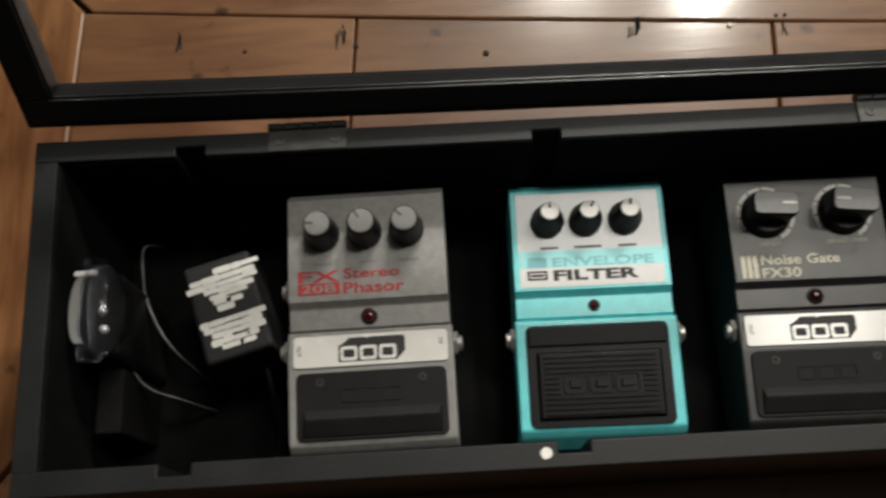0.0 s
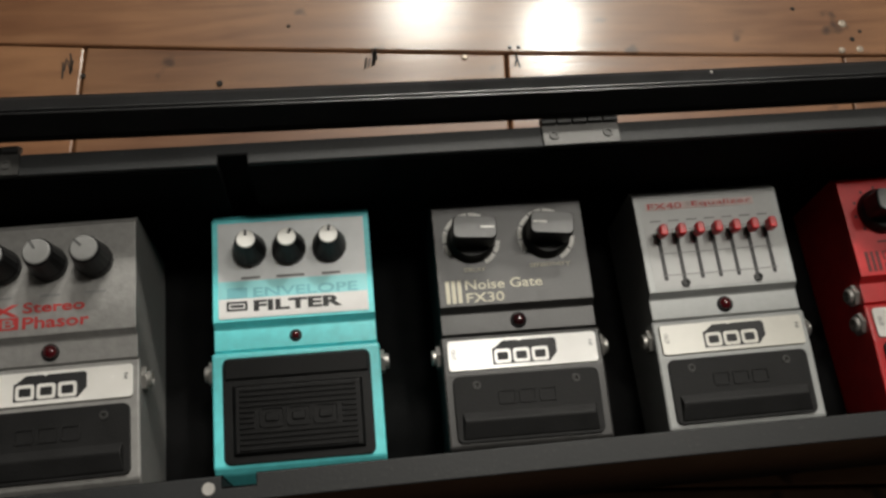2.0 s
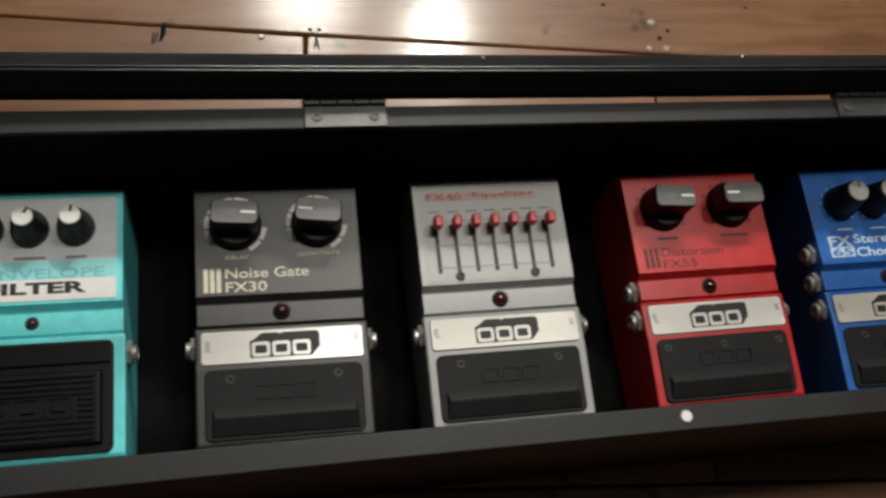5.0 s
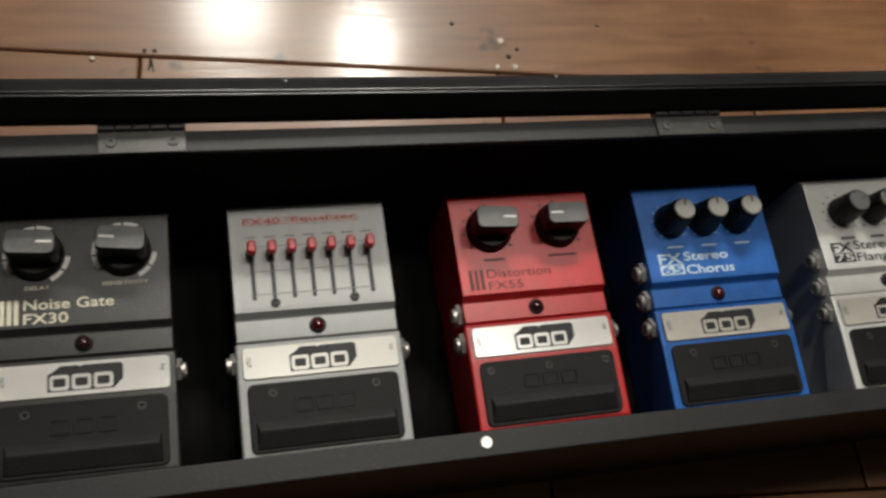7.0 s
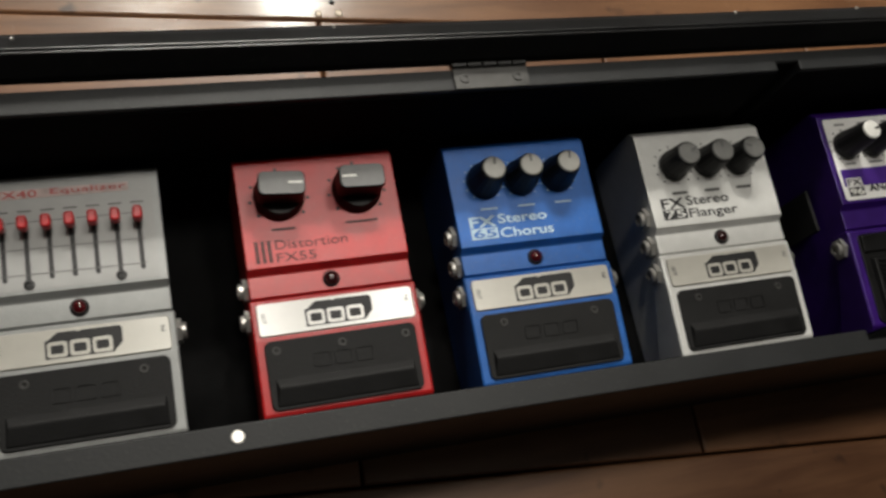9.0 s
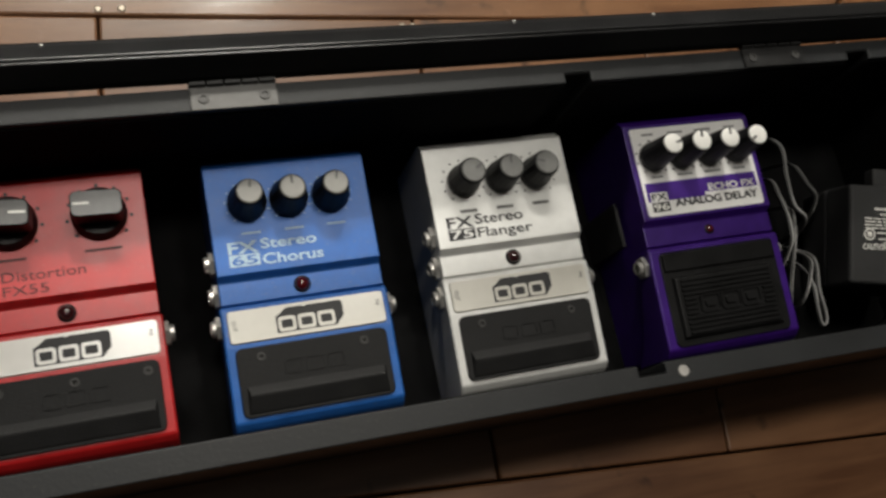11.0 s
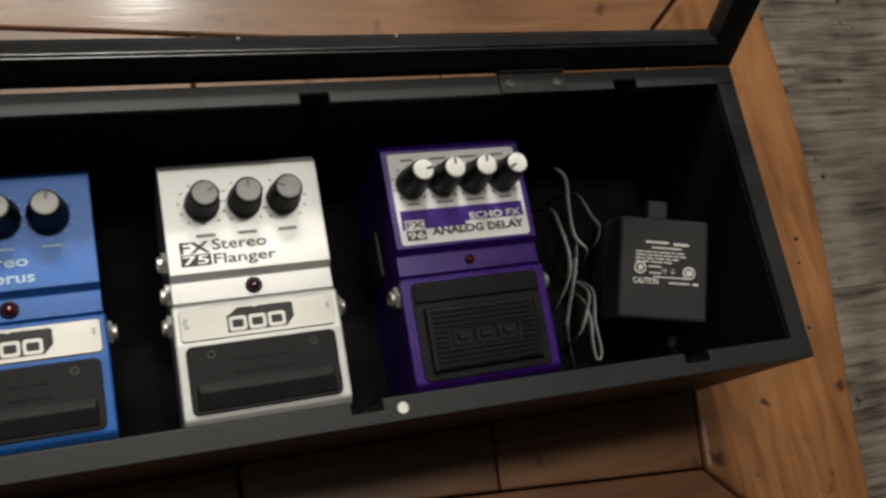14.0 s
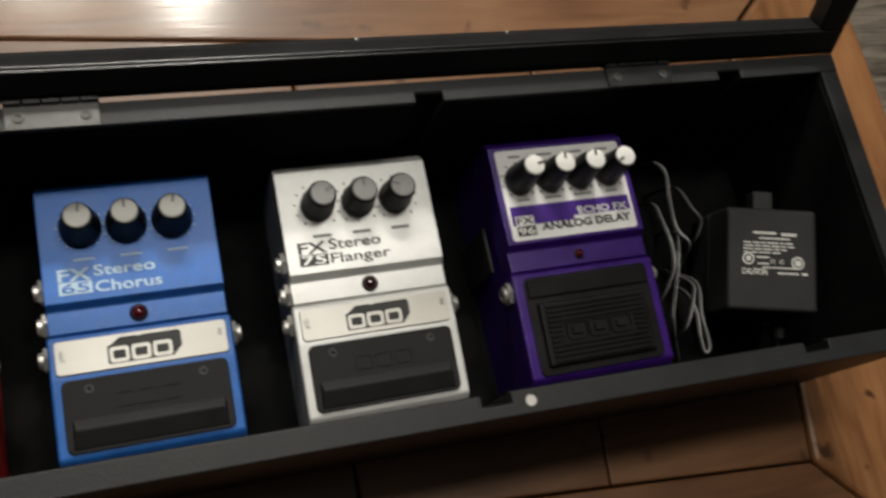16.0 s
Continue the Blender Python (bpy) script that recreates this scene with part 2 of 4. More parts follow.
def bevelled(bm, width, segments=2, angle=25):
    bm.normal_update()
    sharp = [e for e in bm.edges if len(e.link_faces) == 2 and e.calc_face_angle(0) > radians(angle)]
    bmesh.ops.bevel(bm, geom=sharp, offset=width, segments=segments, affect="EDGES", profile=0.5, clamp_overlap=True)
    return bm


def solid(points, depth, m=None):
    """An outline in the xy plane, made depth thick upwards, laid by m."""
    bm = bmesh.new()
    lo = [bm.verts.new((p[0], p[1], 0)) for p in points]
    hi = [bm.verts.new((p[0], p[1], depth)) for p in points]
    n = len(points)
    bm.faces.new(hi)
    bm.faces.new(lo[::-1])
    for i in range(n):
        bm.faces.new((lo[i], lo[(i + 1) % n], hi[(i + 1) % n], hi[i]))
    bmesh.ops.recalc_face_normals(bm, faces=bm.faces)
    if m is not None:
        bm.transform(m)
    return bm


def prism(profile, x0, x1, inset=0.0):
    """A yz section drawn out along x."""
    bm = bmesh.new()
    a = [bm.verts.new((x0, y, z)) for y, z in profile]
    b = [bm.verts.new((x1, y, z)) for y, z in profile]
    n = len(profile)
    bm.faces.new(a)
    bm.faces.new(b[::-1])
    for i in range(n):
        bm.faces.new((a[i], b[i], b[(i + 1) % n], a[(i + 1) % n]))
    bmesh.ops.recalc_face_normals(bm, faces=bm.faces)
    return bm


def box(x0, x1, y0, y1, z0, z1):
    return solid([(x0, y0), (x1, y0), (x1, y1), (x0, y1)], z1 - z0, Matrix.Translation((0, 0, z0)))


def turned(sections, sides=24, m=None, flutes=0.0):
    """A body of revolution about z: (radius, height) rows; flutes notch every other corner."""
    bm = bmesh.new()
    rings = []
    for k, (r, z) in enumerate(sections):
        ring = []
        for i in range(sides):
            a = 2 * math.pi * i / sides
            q = r * (1 - flutes * (i % 2))
            ring.append(bm.verts.new((q * math.cos(a), q * math.sin(a), z)))
        rings.append(ring)
    for a, b in zip(rings, rings[1:]):
        for i in range(sides):
            j = (i + 1) % sides
            bm.faces.new((a[i], a[j], b[j], b[i]))
    bm.faces.new(rings[0][::-1])
    bm.faces.new(rings[-1])
    if m is not None:
        bm.transform(m)
    return bm


def rounded(w, h, r, n=5):
    """Outline of a rectangle with round corners, about 0, 0."""
    pts = []
    for cx, cy, a0 in ((w / 2 - r, h / 2 - r, 0), (-w / 2 + r, h / 2 - r, 90), (-w / 2 + r, -h / 2 + r, 180), (w / 2 - r, -h / 2 + r, 270)):
        for i in range(n):
            a = radians(a0 + 90 * i / (n - 1))
            pts.append((cx + r * math.cos(a), cy + r * math.sin(a)))
    return pts


def ring_plate(outer, inner, depth, m=None):
    """A flat frame between two outlines with equally many points."""
    bm = bmesh.new()
    n = len(outer)
    loops = [[bm.verts.new((p[0], p[1], z)) for p in o] for o, z in ((outer, 0), (outer, depth), (inner, depth), (inner, 0))]
    for a, b in zip(loops, loops[1:] + loops[:1]):
        for i in range(n):
            j = (i + 1) % n
            bm.faces.new((a[i], a[j], b[j], b[i]))
    bmesh.ops.recalc_face_normals(bm, faces=bm.faces)
    if m is not None:
        bm.transform(m)
    return bm


def joined(*parts):
    out = bmesh.new()
    for b in parts:
        me = bpy.data.meshes.new("tmp")
        b.to_mesh(me)
        b.free()
        out.from_mesh(me)
        bpy.data.meshes.remove(me)
    return out


def tube(points, radius, sides=8, m=None, steps=6):
    """A round cord along a smooth line through the points."""
    p = [Vector(q) for q in points]
    line = []
    for i in range(len(p) - 1):
        a, b, c, d = p[max(i - 1, 0)], p[i], p[i + 1], p[min(i + 2, len(p) - 1)]
        for k in range(steps):
            t = k / steps
            line.append(0.5 * ((2 * b) + (c - a) * t + (2 * a - 5 * b + 4 * c - d) * t * t + (3 * b - a - 3 * c + d) * t ** 3))
    line.append(p[-1])
    bm = bmesh.new()
    rings, up = [], Vector((0.2, 0.1, 1)).normalized()
    for i, q in enumerate(line):
        d = (line[min(i + 1, len(line) - 1)] - line[max(i - 1, 0)]).normalized()
        u = d.cross(up)
        if u.length < 1e-3:
            u = d.cross(Vector((1, 0, 0)))
        u.normalize()
        v = d.cross(u)
        rings.append([bm.verts.new(q + radius * (math.cos(2 * math.pi * s / sides) * u + math.sin(2 * math.pi * s / sides) * v)) for s in range(sides)])
    for a, b in zip(rings, rings[1:]):
        for s in range(sides):
            bm.faces.new((a[s], a[(s + 1) % sides], b[(s + 1) % sides], b[s]))
    bm.faces.new(rings[0][::-1])
    bm.faces.new(rings[-1])
    bmesh.ops.recalc_face_normals(bm, faces=bm.faces)
    if m is not None:
        bm.transform(m)
    return bm


def lettering(body, x0, x1, v0, v1, depth=0.00012, bold=0.0):
    """Words in the built-in font as a thin solid that fills the box x0..x1, v0..v1 of the xy plane."""
    cu = bpy.data.curves.new("words", "FONT")
    cu.body, cu.extrude, cu.offset, cu.resolution_u = body, 0.02, bold, 3
    ob = new("words", cu)
    bpy.context.view_layer.update()
    me = bpy.data.meshes.new_from_object(ob.evaluated_get(bpy.context.evaluated_depsgraph_get()))
    bm = bmesh.new()
    bm.from_mesh(me)
    bpy.data.objects.remove(ob)
    bpy.data.curves.remove(cu)
    bpy.data.meshes.remove(me)
    xs, ys, zs = ([v.co[k] for v in bm.verts] for k in range(3))
    ax, ay = min(xs), min(ys)
    sx, sy = (x1 - x0) / (max(xs) - ax), (v1 - v0) / (max(ys) - ay)
    az, sz = min(zs), depth / max(1e-9, max(zs) - min(zs))
    for v in bm.verts:
        v.co = (x0 + (v.co.x - ax) * sx, v0 + (v.co.y - ay) * sy, (v.co.z - az) * sz)
    return bm


# ---------------------------------------------------------------- the floor, and unseen walls and ceiling added for bounce light
def room():
    z0 = -0.38
    bm = box(-1.6, 2.4, -1.8, 2.6, z0 - 0.05, z0 - 0.003)
    tagged(part("floor", bm, GAP), "grey weathered wood-look plank floor", "floor", kind="structure")
    for name, b in (("bounce_wall_north", box(-1.7, 2.5, 2.6, 2.7, z0 - 0.05, 2.0)), ("bounce_wall_south", box(-1.7, 2.5, -1.9, -1.8, z0 - 0.05, 2.0)),
                    ("bounce_wall_west", box(-1.7, -1.6, -1.8, 2.6, z0 - 0.05, 2.0)), ("bounce_wall_east", box(2.4, 2.5, -1.8, 2.6, z0 - 0.05, 2.0))):
        tagged(part(name, b, BOUNCE_WALL), "unseen wall added to bounce light", "wall", kind="structure")
    tagged(part("ceiling", box(-1.7, 2.5, -1.9, 2.7, 2.0, 2.1), BOUNCE_CEILING), "unseen ceiling added to bounce light", "ceiling", kind="structure")


room()


# ---------------------------------------------------------------- the table
BACK = lambda x: 0.2485 - 0.0802 * x + 0.0265 * x * x
FRONT = lambda x: -0.0478 - 0.0780 * (x - 0.737)


def table():
    top = thing("coffee_table", "worn varnished orange-brown wooden table with mitred border boards", "table", pose(0.3, 0.1, -0.38))
    inv = Matrix.Translation((-0.3, -0.1, 0.38))

    def board(pts, mat, drop=0.0, round_=0.0012):
        bm = solid(pts, 0.022, Matrix.Translation((0, 0, -0.022 - drop)))
        bevelled(bm, round_, 2)
        bm.transform(inv)
        return part("board", bm, mat, top)

    g = 0.0005
    xl0, xl1 = -0.2395, -0.2315
    # border boards
    seam = [(x, BACK(x) + g) for x in (-0.228, -0.1, 0.03, 0.16, 0.29, 0.42, 0.55, 0.68, 0.765)]
    board(seam + [(0.8602, 0.2905), (-0.345, 0.395)], BOARD_X)
    board([(xl0 + 0.003, FRONT(xl0) - g), (-0.34, -0.10), (0.832, -0.150), (0.7348, FRONT(0.737) - g)], BOARD_X)
    board([(0.7372 + g, FRONT(0.737) - 0.001), (0.834, -0.150), (0.8375, -0.08), (0.8435, -0.035), (0.8528, 0.021), (0.860, 0.07), (0.8648, 0.114), (0.8665, 0.15), (0.8665, 0.192), (0.8645, 0.235), (0.8620, 0.290), (0.7675 + g, BACK(0.768))], BOARD_Y, 0.0, 0.0028)
    board([(xl0 - g, FRONT(xl0)), (xl1 - g, BACK(xl1)), (-0.348, 0.395), (-0.346, -0.10)], BOARD_Y, 0.0, 0.0020)
    # short boards between the two long seams
    cuts = [(-0.2385, -0.2325), (-0.094, -0.0785), (0.1308, 0.1490), (0.327, 0.3425), (0.496, 0.5000), (0.6195, 0.635), (0.7362, 0.7665)]
    for i, ((fa, ba), (fb, bb)) in enumerate(zip(cuts, cuts[1:])):
        board([(fa + g, FRONT(fa) + g), (fb - g, FRONT(fb) + g), (bb - g, BACK(bb) - g), (ba + g, BACK(ba) - g)], BOARD_X, 0.0004 * (i % 2))
    part("underlay", box(-0.60, 0.53, -0.19, 0.24, 0.344, 0.3565), GAP, top, "dark underside seen in the joints")
    for x in (-0.58, 0.47):
        for y in (-0.20, 0.18):
            part("leg", bevelled(box(x, x + 0.06, y, y + 0.06, 0, 0.344), 0.004), BOARD_Y, top)
    # nail heads, drips of varnish and dents
    for x, y, r, mat in ((0.3482, 0.2455, 0.0024, NAIL), (0.3511, 0.2346, 0.0016, GAP), (0.3540, 0.2276, 0.0022, NAIL), (0.3431, 0.2276, 0.0020, NAIL),
                         (0.3572, 0.2396, 0.0012, GAP), (0.3209, 0.2574, 0.0013, GAP), (0.1256, 0.2359, 0.0017, NAIL), (0.1515, 0.2404, 0.0012, GAP),
                         (0.1564, 0.2403, 0.0012, GAP), (-0.0791, 0.2363, 0.0015, GAP), (-0.0079, 0.2272, 0.0018, GAP), (0.4939, 0.2109, 0.0016, NAIL), (0.4995, 0.2106, 0.0016, NAIL),
                         (-0.1405, 0.2368, 0.0013, GAP), (0.0301, 0.2617, 0.0011, GAP), (0.4107, 0.2560, 0.001, GAP), (0.8392, 0.0709, 0.0014, GAP), (0.8361, 0.0563, 0.0009, GAP), (0.8293, 0.0172, 0.0012, GAP)):
        bm = turned([(r, -0.001), (r, 0.0002), (r * 0.6, 0.0006)], 10, Matrix.Translation((x, y, 0)))
        bm.transform(inv)
        part("nail_head", bm, mat, top)
    random.seed(4)
    for x, y, n in ((0.0735, 0.2376, 7), (-0.0861, 0.2428, 5), (0.1563, 0.2318, 3), (-0.1805, 0.2446, 3)):
        bms = []
        for i in range(n):
            w, h = 0.0007 + 0.0007 * random.random(), 0.005 + 0.007 * random.random()
            bms.append(solid(rounded(w, h, w * 0.45, 3), 0.0006, pose(x + random.uniform(-0.004, 0.004), y + random.uniform(-0.003, 0.003), -0.0003, 0, 0, random.uniform(-14, 10))))
        bm = joined(*bms)
        bm.transform(inv)
        part("gouge", bm, GAP, top, "dark scuffed gouges in the varnish")


table()


# ---------------------------------------------------------------- the display case
RIM, SILL = 0.0955, 0.006
FRONT_ENDS, BACK_ENDS = (-0.1990, 0.7440), (-0.2033, 0.7447)


def end_x(side, y):
    """Where an end's outer face stands; the ends are a little out of square."""
    k = (y + 0.0072) / 0.1460
    return FRONT_ENDS[side] + (BACK_ENDS[side] - FRONT_ENDS[side]) * k



GROOVES = ((-0.1440, -0.1315), (0.0045, 0.0165), (0.5295, 0.5417), (0.6772, 0.6895))


def back_y(x):
    u = (x - 0.271) / 0.474
    return 0.1388 - 0.0028 * (1 - u * u)


def long_wall(face, sign, ends):
    """A long side in one piece; the upright grooves cut into its inner face. face(x) is the outer face's y."""
    X0, X1 = ends
    inner = [(X0, 0.0095)]
    for a, b in GROOVES:
        inner += [(a, 0.0095), (a, 0.0050), (b, 0.0050), (b, 0.0095)]
    inner.append((X1, 0.0095))
    dense = []
    for (xa, da), (xb, db) in zip(inner, inner[1:]):
        n = max(1, int(abs(xb - xa) / 0.04))
        dense += [(xa + (xb - xa) * k / n, da + (db - da) * k / n) for k in range(n)]
    dense.append(inner[-1])
    outer = [(X1 + (X0 - X1) * k / 24, face(X1 + (X0 - X1) * k / 24)) for k in range(25)]
    return solid([(x, face(x) + sign * d) for x, d in dense] + outer, RIM)


def front_y(x):
    u = (x - 0.271) / 0.474
    return -0.0072 + 0.0030 * (1 - u * u)


LEAN_BACK = 27.0
LID = pose(0.2706, 0.1382, 0.0978, -LEAN_BACK, 0, 0)


def case():
    c = thing("display_case", "long black-painted wooden display case with an open hinged glass lid", "case", pose(0.275, 0.067, 0.0))
    inv = Matrix.Translation((-0.275, -0.067, 0))

    def add(name, bm, mat, label="", parent=c):
        bm.transform(inv)
        return part(name, bm, mat, parent, label)

    add("front_panel", bevelled(long_wall(front_y, 1, FRONT_ENDS), 0.0005, 2, 60), CASE_PAINT)
    add("back_panel", bevelled(long_wall(back_y, -1, BACK_ENDS), 0.0005, 2, 60), CASE_PAINT)
    ya, yb = 0.0020, 0.1294
    for side, t in ((0, 1), (1, -1)):
        a, b = end_x(side, ya), end_x(side, yb)
        add("side_panel", bevelled(solid([(a, ya), (a + 0.0095 * t, ya), (b + 0.0095 * t, yb), (b, yb)], RIM - 0.0001), 0.0005, 1), CASE_PAINT)
        add("lining", solid([(a + 0.0097 * t, ya + 0.001), (a + 0.0103 * t, ya + 0.001), (b + 0.0103 * t, yb - 0.001), (b + 0.0097 * t, yb - 0.001)], RIM - 0.009, Matrix.Translation((0, 0, SILL))), FELT)
    corners = [(end_x(0, ya) + 0.0095, ya), (end_x(1, ya) - 0.0095, ya), (end_x(1, yb) - 0.0095, yb), (end_x(0, yb) + 0.0095, yb)]
    add("bottom_panel", solid(corners, SILL - 0.0005, Matrix.Translation((0, 0, 0.0005))), FELT, "black felt-lined bottom")
    xs = [end_x(0, 0.13) + 0.0150] + [e for g in GROOVES for e in g] + [end_x(1, 0.13) - 0.0150]
    for i in range(0, len(xs), 2):
        n = max(1, int((xs[i + 1] - xs[i]) / 0.03))
        line = [xs[i] + (xs[i + 1] - xs[i]) * k / n for k in range(n + 1)]
        sheet = [(x, front_y(x) + 0.0096) for x in line] + [(x, front_y(x) + 0.0101) for x in line[::-1]]
        add("lining", solid(sheet, RIM - 0.009, Matrix.Translation((0, 0, SILL))), FELT)
        sheet = [(x, back_y(x) - 0.0101) for x in line] + [(x, back_y(x) - 0.0096) for x in line[::-1]]
        add("lining", solid(sheet, RIM - 0.009, Matrix.Translation((0, 0, SILL))), FELT)
    for a, b in GROOVES:
        add("groove_lining", box(a + 0.0002, b - 0.0002, front_y((a + b) / 2) + 0.0051, front_y((a + b) / 2) + 0.0056, SILL, RIM - 0.0005), FELT)
        m = (a + b) / 2
        add("groove_lining", box(a + 0.0002, b - 0.0002, back_y(m) - 0.0056, back_y(m) - 0.0051, SILL, RIM - 0.0005), FELT)
    for x, y in ((0.0, 0.0001), (0.2717, 0.0010), (0.5492, -0.0004)):
        add("magnet", turned([(0.0024, -0.002), (0.0024, 0.0001), (0.0021, 0.0004)], 20, Matrix.Translation((x, y, RIM))), MAGNET, "small round bright metal magnet")

    # the lid: four rails round a pane, leaning back on its hinges
    lid = new("lid")
    lid.parent = c
    lid.matrix_local = inv @ LID
    tagged(lid, "open glazed lid leaning back")
    L, H, w, d = 0.4745, 0.156, 0.0152, 0.0125

    def bowed(bm):
        """The lid follows the bow of the back wall and is a little twisted at one end."""
        for k in range(1, 16):
            bmesh.ops.bisect_plane(bm, geom=bm.verts[:] + bm.edges[:] + bm.faces[:], plane_co=(-L + 2 * L * k / 16, 0, 0), plane_no=(1, 0, 0))
        for v in bm.verts:
            u = 1 - min(1.0, (v.co.x / L) ** 2)
            v.co.y -= 0.0012 * u
            v.co.z += 0.0075 * (max(0.0, 0.18 - v.co.x) / 0.65) ** 2 - 0.0022
        return bm

    def rail(bm):
        bowed(bevelled(bm, 0.0007, 2, 40))
        part("rail", bm, SHADED_LID_PAINT, lid)

    rail(joined(box(-L, L, 0.0015, d, 0, w), box(-L + 0.004, L - 0.004, 0.0, 0.0016, 0.0035, w - 0.0008)))
    rail(box(-L, L, 0, d, H - w, H))
    rail(joined(box(-L, -L + w, 0.0015, d, w, H - w), box(-L + 0.0035, -L + w - 0.0008, 0, 0.0016, w, H - w)))
    rail(joined(box(L - w, L, 0.0015, d, w, H - w), box(L - w + 0.0008, L - 0.0035, 0, 0.0016, w, H - w)))
    pane = part("pane", bowed(box(-L + w - 0.001, L - w + 0.001, d - 0.0035, d - 0.0015, w - 0.001, H - w + 0.001)), PANE, lid, "clear glass pane")
    pane.visible_shadow = False
    for x, z in ((0.055, w), (-0.06, w), (0.30, w), (0.235, w)):
        part("glazing_point", turned([(0.0007, 0), (0.0006, 0.0008), (0.0002, 0.001)], 8, Matrix.Translation((x, 0.006 - 0.0012 * (1 - (x / L) ** 2), z))), MAGNET, lid)

    # hinges
    for x, mat in ((-0.0885, GREY_STEEL), (0.1546, GREY_STEEL), (0.3906, GREY_STEEL), (0.6355, BLACK_STEEL)):
        hinge = add("hinge", bevelled(box(x - 0.0165, x + 0.0165, back_y(x) - 0.0098, back_y(x) + 0.0002, RIM + 0.0002, RIM + 0.0012), 0.0003, 1), mat, "small metal butt hinge")
        y = back_y(x) + 0.0012
        for i in range(5):
            bm = turned([(0.0017, -0.0031), (0.0019, -0.0029), (0.0019, 0.0029), (0.0017, 0.0031)], 12, pose(x - 0.0132 + 0.0066 * i, y, RIM + 0.0008, 0, 90, 0))
            bm.transform(inv)
            smooth(part("knuckle", bm, BLACK_STEEL, hinge))
        for sx in (-0.0115, 0.0115):
            bm = turned([(0.0022, 0), (0.0021, 0.0005), (0.0011, 0.0005), (0.0009, 0.0001)], 14, Matrix.Translation((x + sx, back_y(x) - 0.005, RIM + 0.0012)))
            bm.transform(inv)
            part("screw", bm, SCREW, hinge)
        bm = box(x - 0.0165, x + 0.0165, back_y(x) + 0.0010, back_y(x) + 0.0032, RIM - 0.0016, RIM + 0.0002)
        bm.transform(inv)
        part("lid_leaf", bm, BLACK_STEEL, hinge)


case()


# ---------------------------------------------------------------- effect pedals
PANEL_A, PANEL_B = (0.0660, 0.0430), (0.1122, 0.0450)


def pedal(name, label, cx, paint, lift=0.0, front=0.0095, turn=0.0, wide=0.0685):
    """Empty and painted chassis. Local x across, y from the front edge back, z up from the base."""
    p = thing(name, label, "effect pedal", pose(cx, front, SILL, 0, 0, turn), "effect pedals in the case")
    k = wide / 2
    sec = [(0.0055, 0.0), (0.0055, 0.0300 + lift), (0.0535, 0.0370 + lift), (0.0545, 0.0394 + lift), (0.0636, 0.0398 + lift),
           (0.0642, 0.0402 + lift), (PANEL_A[0], PANEL_A[1] + lift), (PANEL_B[0], PANEL_B[1] + lift), (0.1160, 0.0410 + lift), (0.1160, 0.0)]
    smooth(part("chassis", bevelled(prism(sec, -k, k), 0.0012, 3, 12), paint, p), 30)
    for x, y, z, dirn in ((-k, 0.0465, 0.0330, -1), (k, 0.0465, 0.0330, 1)):
        jack(p, x, y, z + lift, dirn)
    return p


def jack(p, x, y, z, dirn):
    m = pose(x, y, z, 0, 90 * dirn, 0)
    j = smooth(part("jack_socket", turned([(0.0050, 0), (0.0050, 0.0006), (0.0045, 0.0009), (0.0045, 0.0026), (0.0042, 0.0029), (0.0034, 0.0029), (0.0034, 0.0044), (0.0030, 0.0048), (0.0023, 0.0048), (0.0022, 0.0020)], 6 * 4, m), STEEL, p, "nickel jack socket"), 35)
    nut = turned([(0.0053, 0.0008), (0.0053, 0.0028)], 6, m)
    part("nut", nut, STEEL, j)


def on_panel(x, v, lift, up=0.0):
    """Frame on the sloping control panel: x across, v metres up the slope from its front edge."""
    s = math.atan2(PANEL_B[1] - PANEL_A[1], PANEL_B[0] - PANEL_A[0])
    return Matrix.Translation((x, PANEL_A[0] + v * math.cos(s) - up * math.sin(s), PANEL_A[1] + lift + v * math.sin(s) + up * math.cos(s))) @ pose(0, 0, 0, math.degrees(s))


def print_on(p, bm, mat, lift, name="lettering", up=0.0001, label=""):
    bm.transform(on_panel(0, 0, lift, up))
    return part(name, bm, mat, p, label)


def led(p, lift, mat, y=0.0592, size=1.0):
    m = Matrix.Translation((0, y, 0.0396 + lift)) @ pose(0, 0, 0, 2.5) @ Matrix.Scale(size, 4)
    rim = smooth(part("led_bezel", turned([(0.0036, -0.0005), (0.0036, 0.0006), (0.0031, 0.0010), (0.0027, 0.0010)], 20, m), KNOB_BLACK, p))
    smooth(part("lens", turned([(0.0028, 0), (0.0028, 0.0010), (0.0024, 0.0020), (0.0014, 0.0027), (0.0004, 0.0029)], 18, m), mat, rim), 60)


def small_knob(p, x, v, lift, cap, angle, r=0.0074, h=0.0160, top=0.0054):
    m = on_panel(x, v, lift)
    k = part("knob", turned([(r, 0.0002), (r, 0.0035), (r * 0.96, 0.0042), (top * 1.12, h - 0.0006), (top * 1.02, h)], 36, m, 0.018), KNOB_BLACK, p)
    smooth(part("cap", turned([(top * 1.0, h - 0.0004), (top * 0.99, h + 0.0006), (top * 0.9, h + 0.0009)], 24, m), cap, k, "knob cap"), 40)
    part("pointer", solid([(-0.0005, 0.0014), (0.0005, 0.0014), (0.0005, top * 0.98), (-0.0005, top * 0.98)], 0.0002, m @ Matrix.Translation((0, 0, h + 0.0009)) @ pose(0, 0, 0, 0, 0, -angle)), INK_BLACK if cap is CAP_WHITE else INK_POINTER, k)
    return k


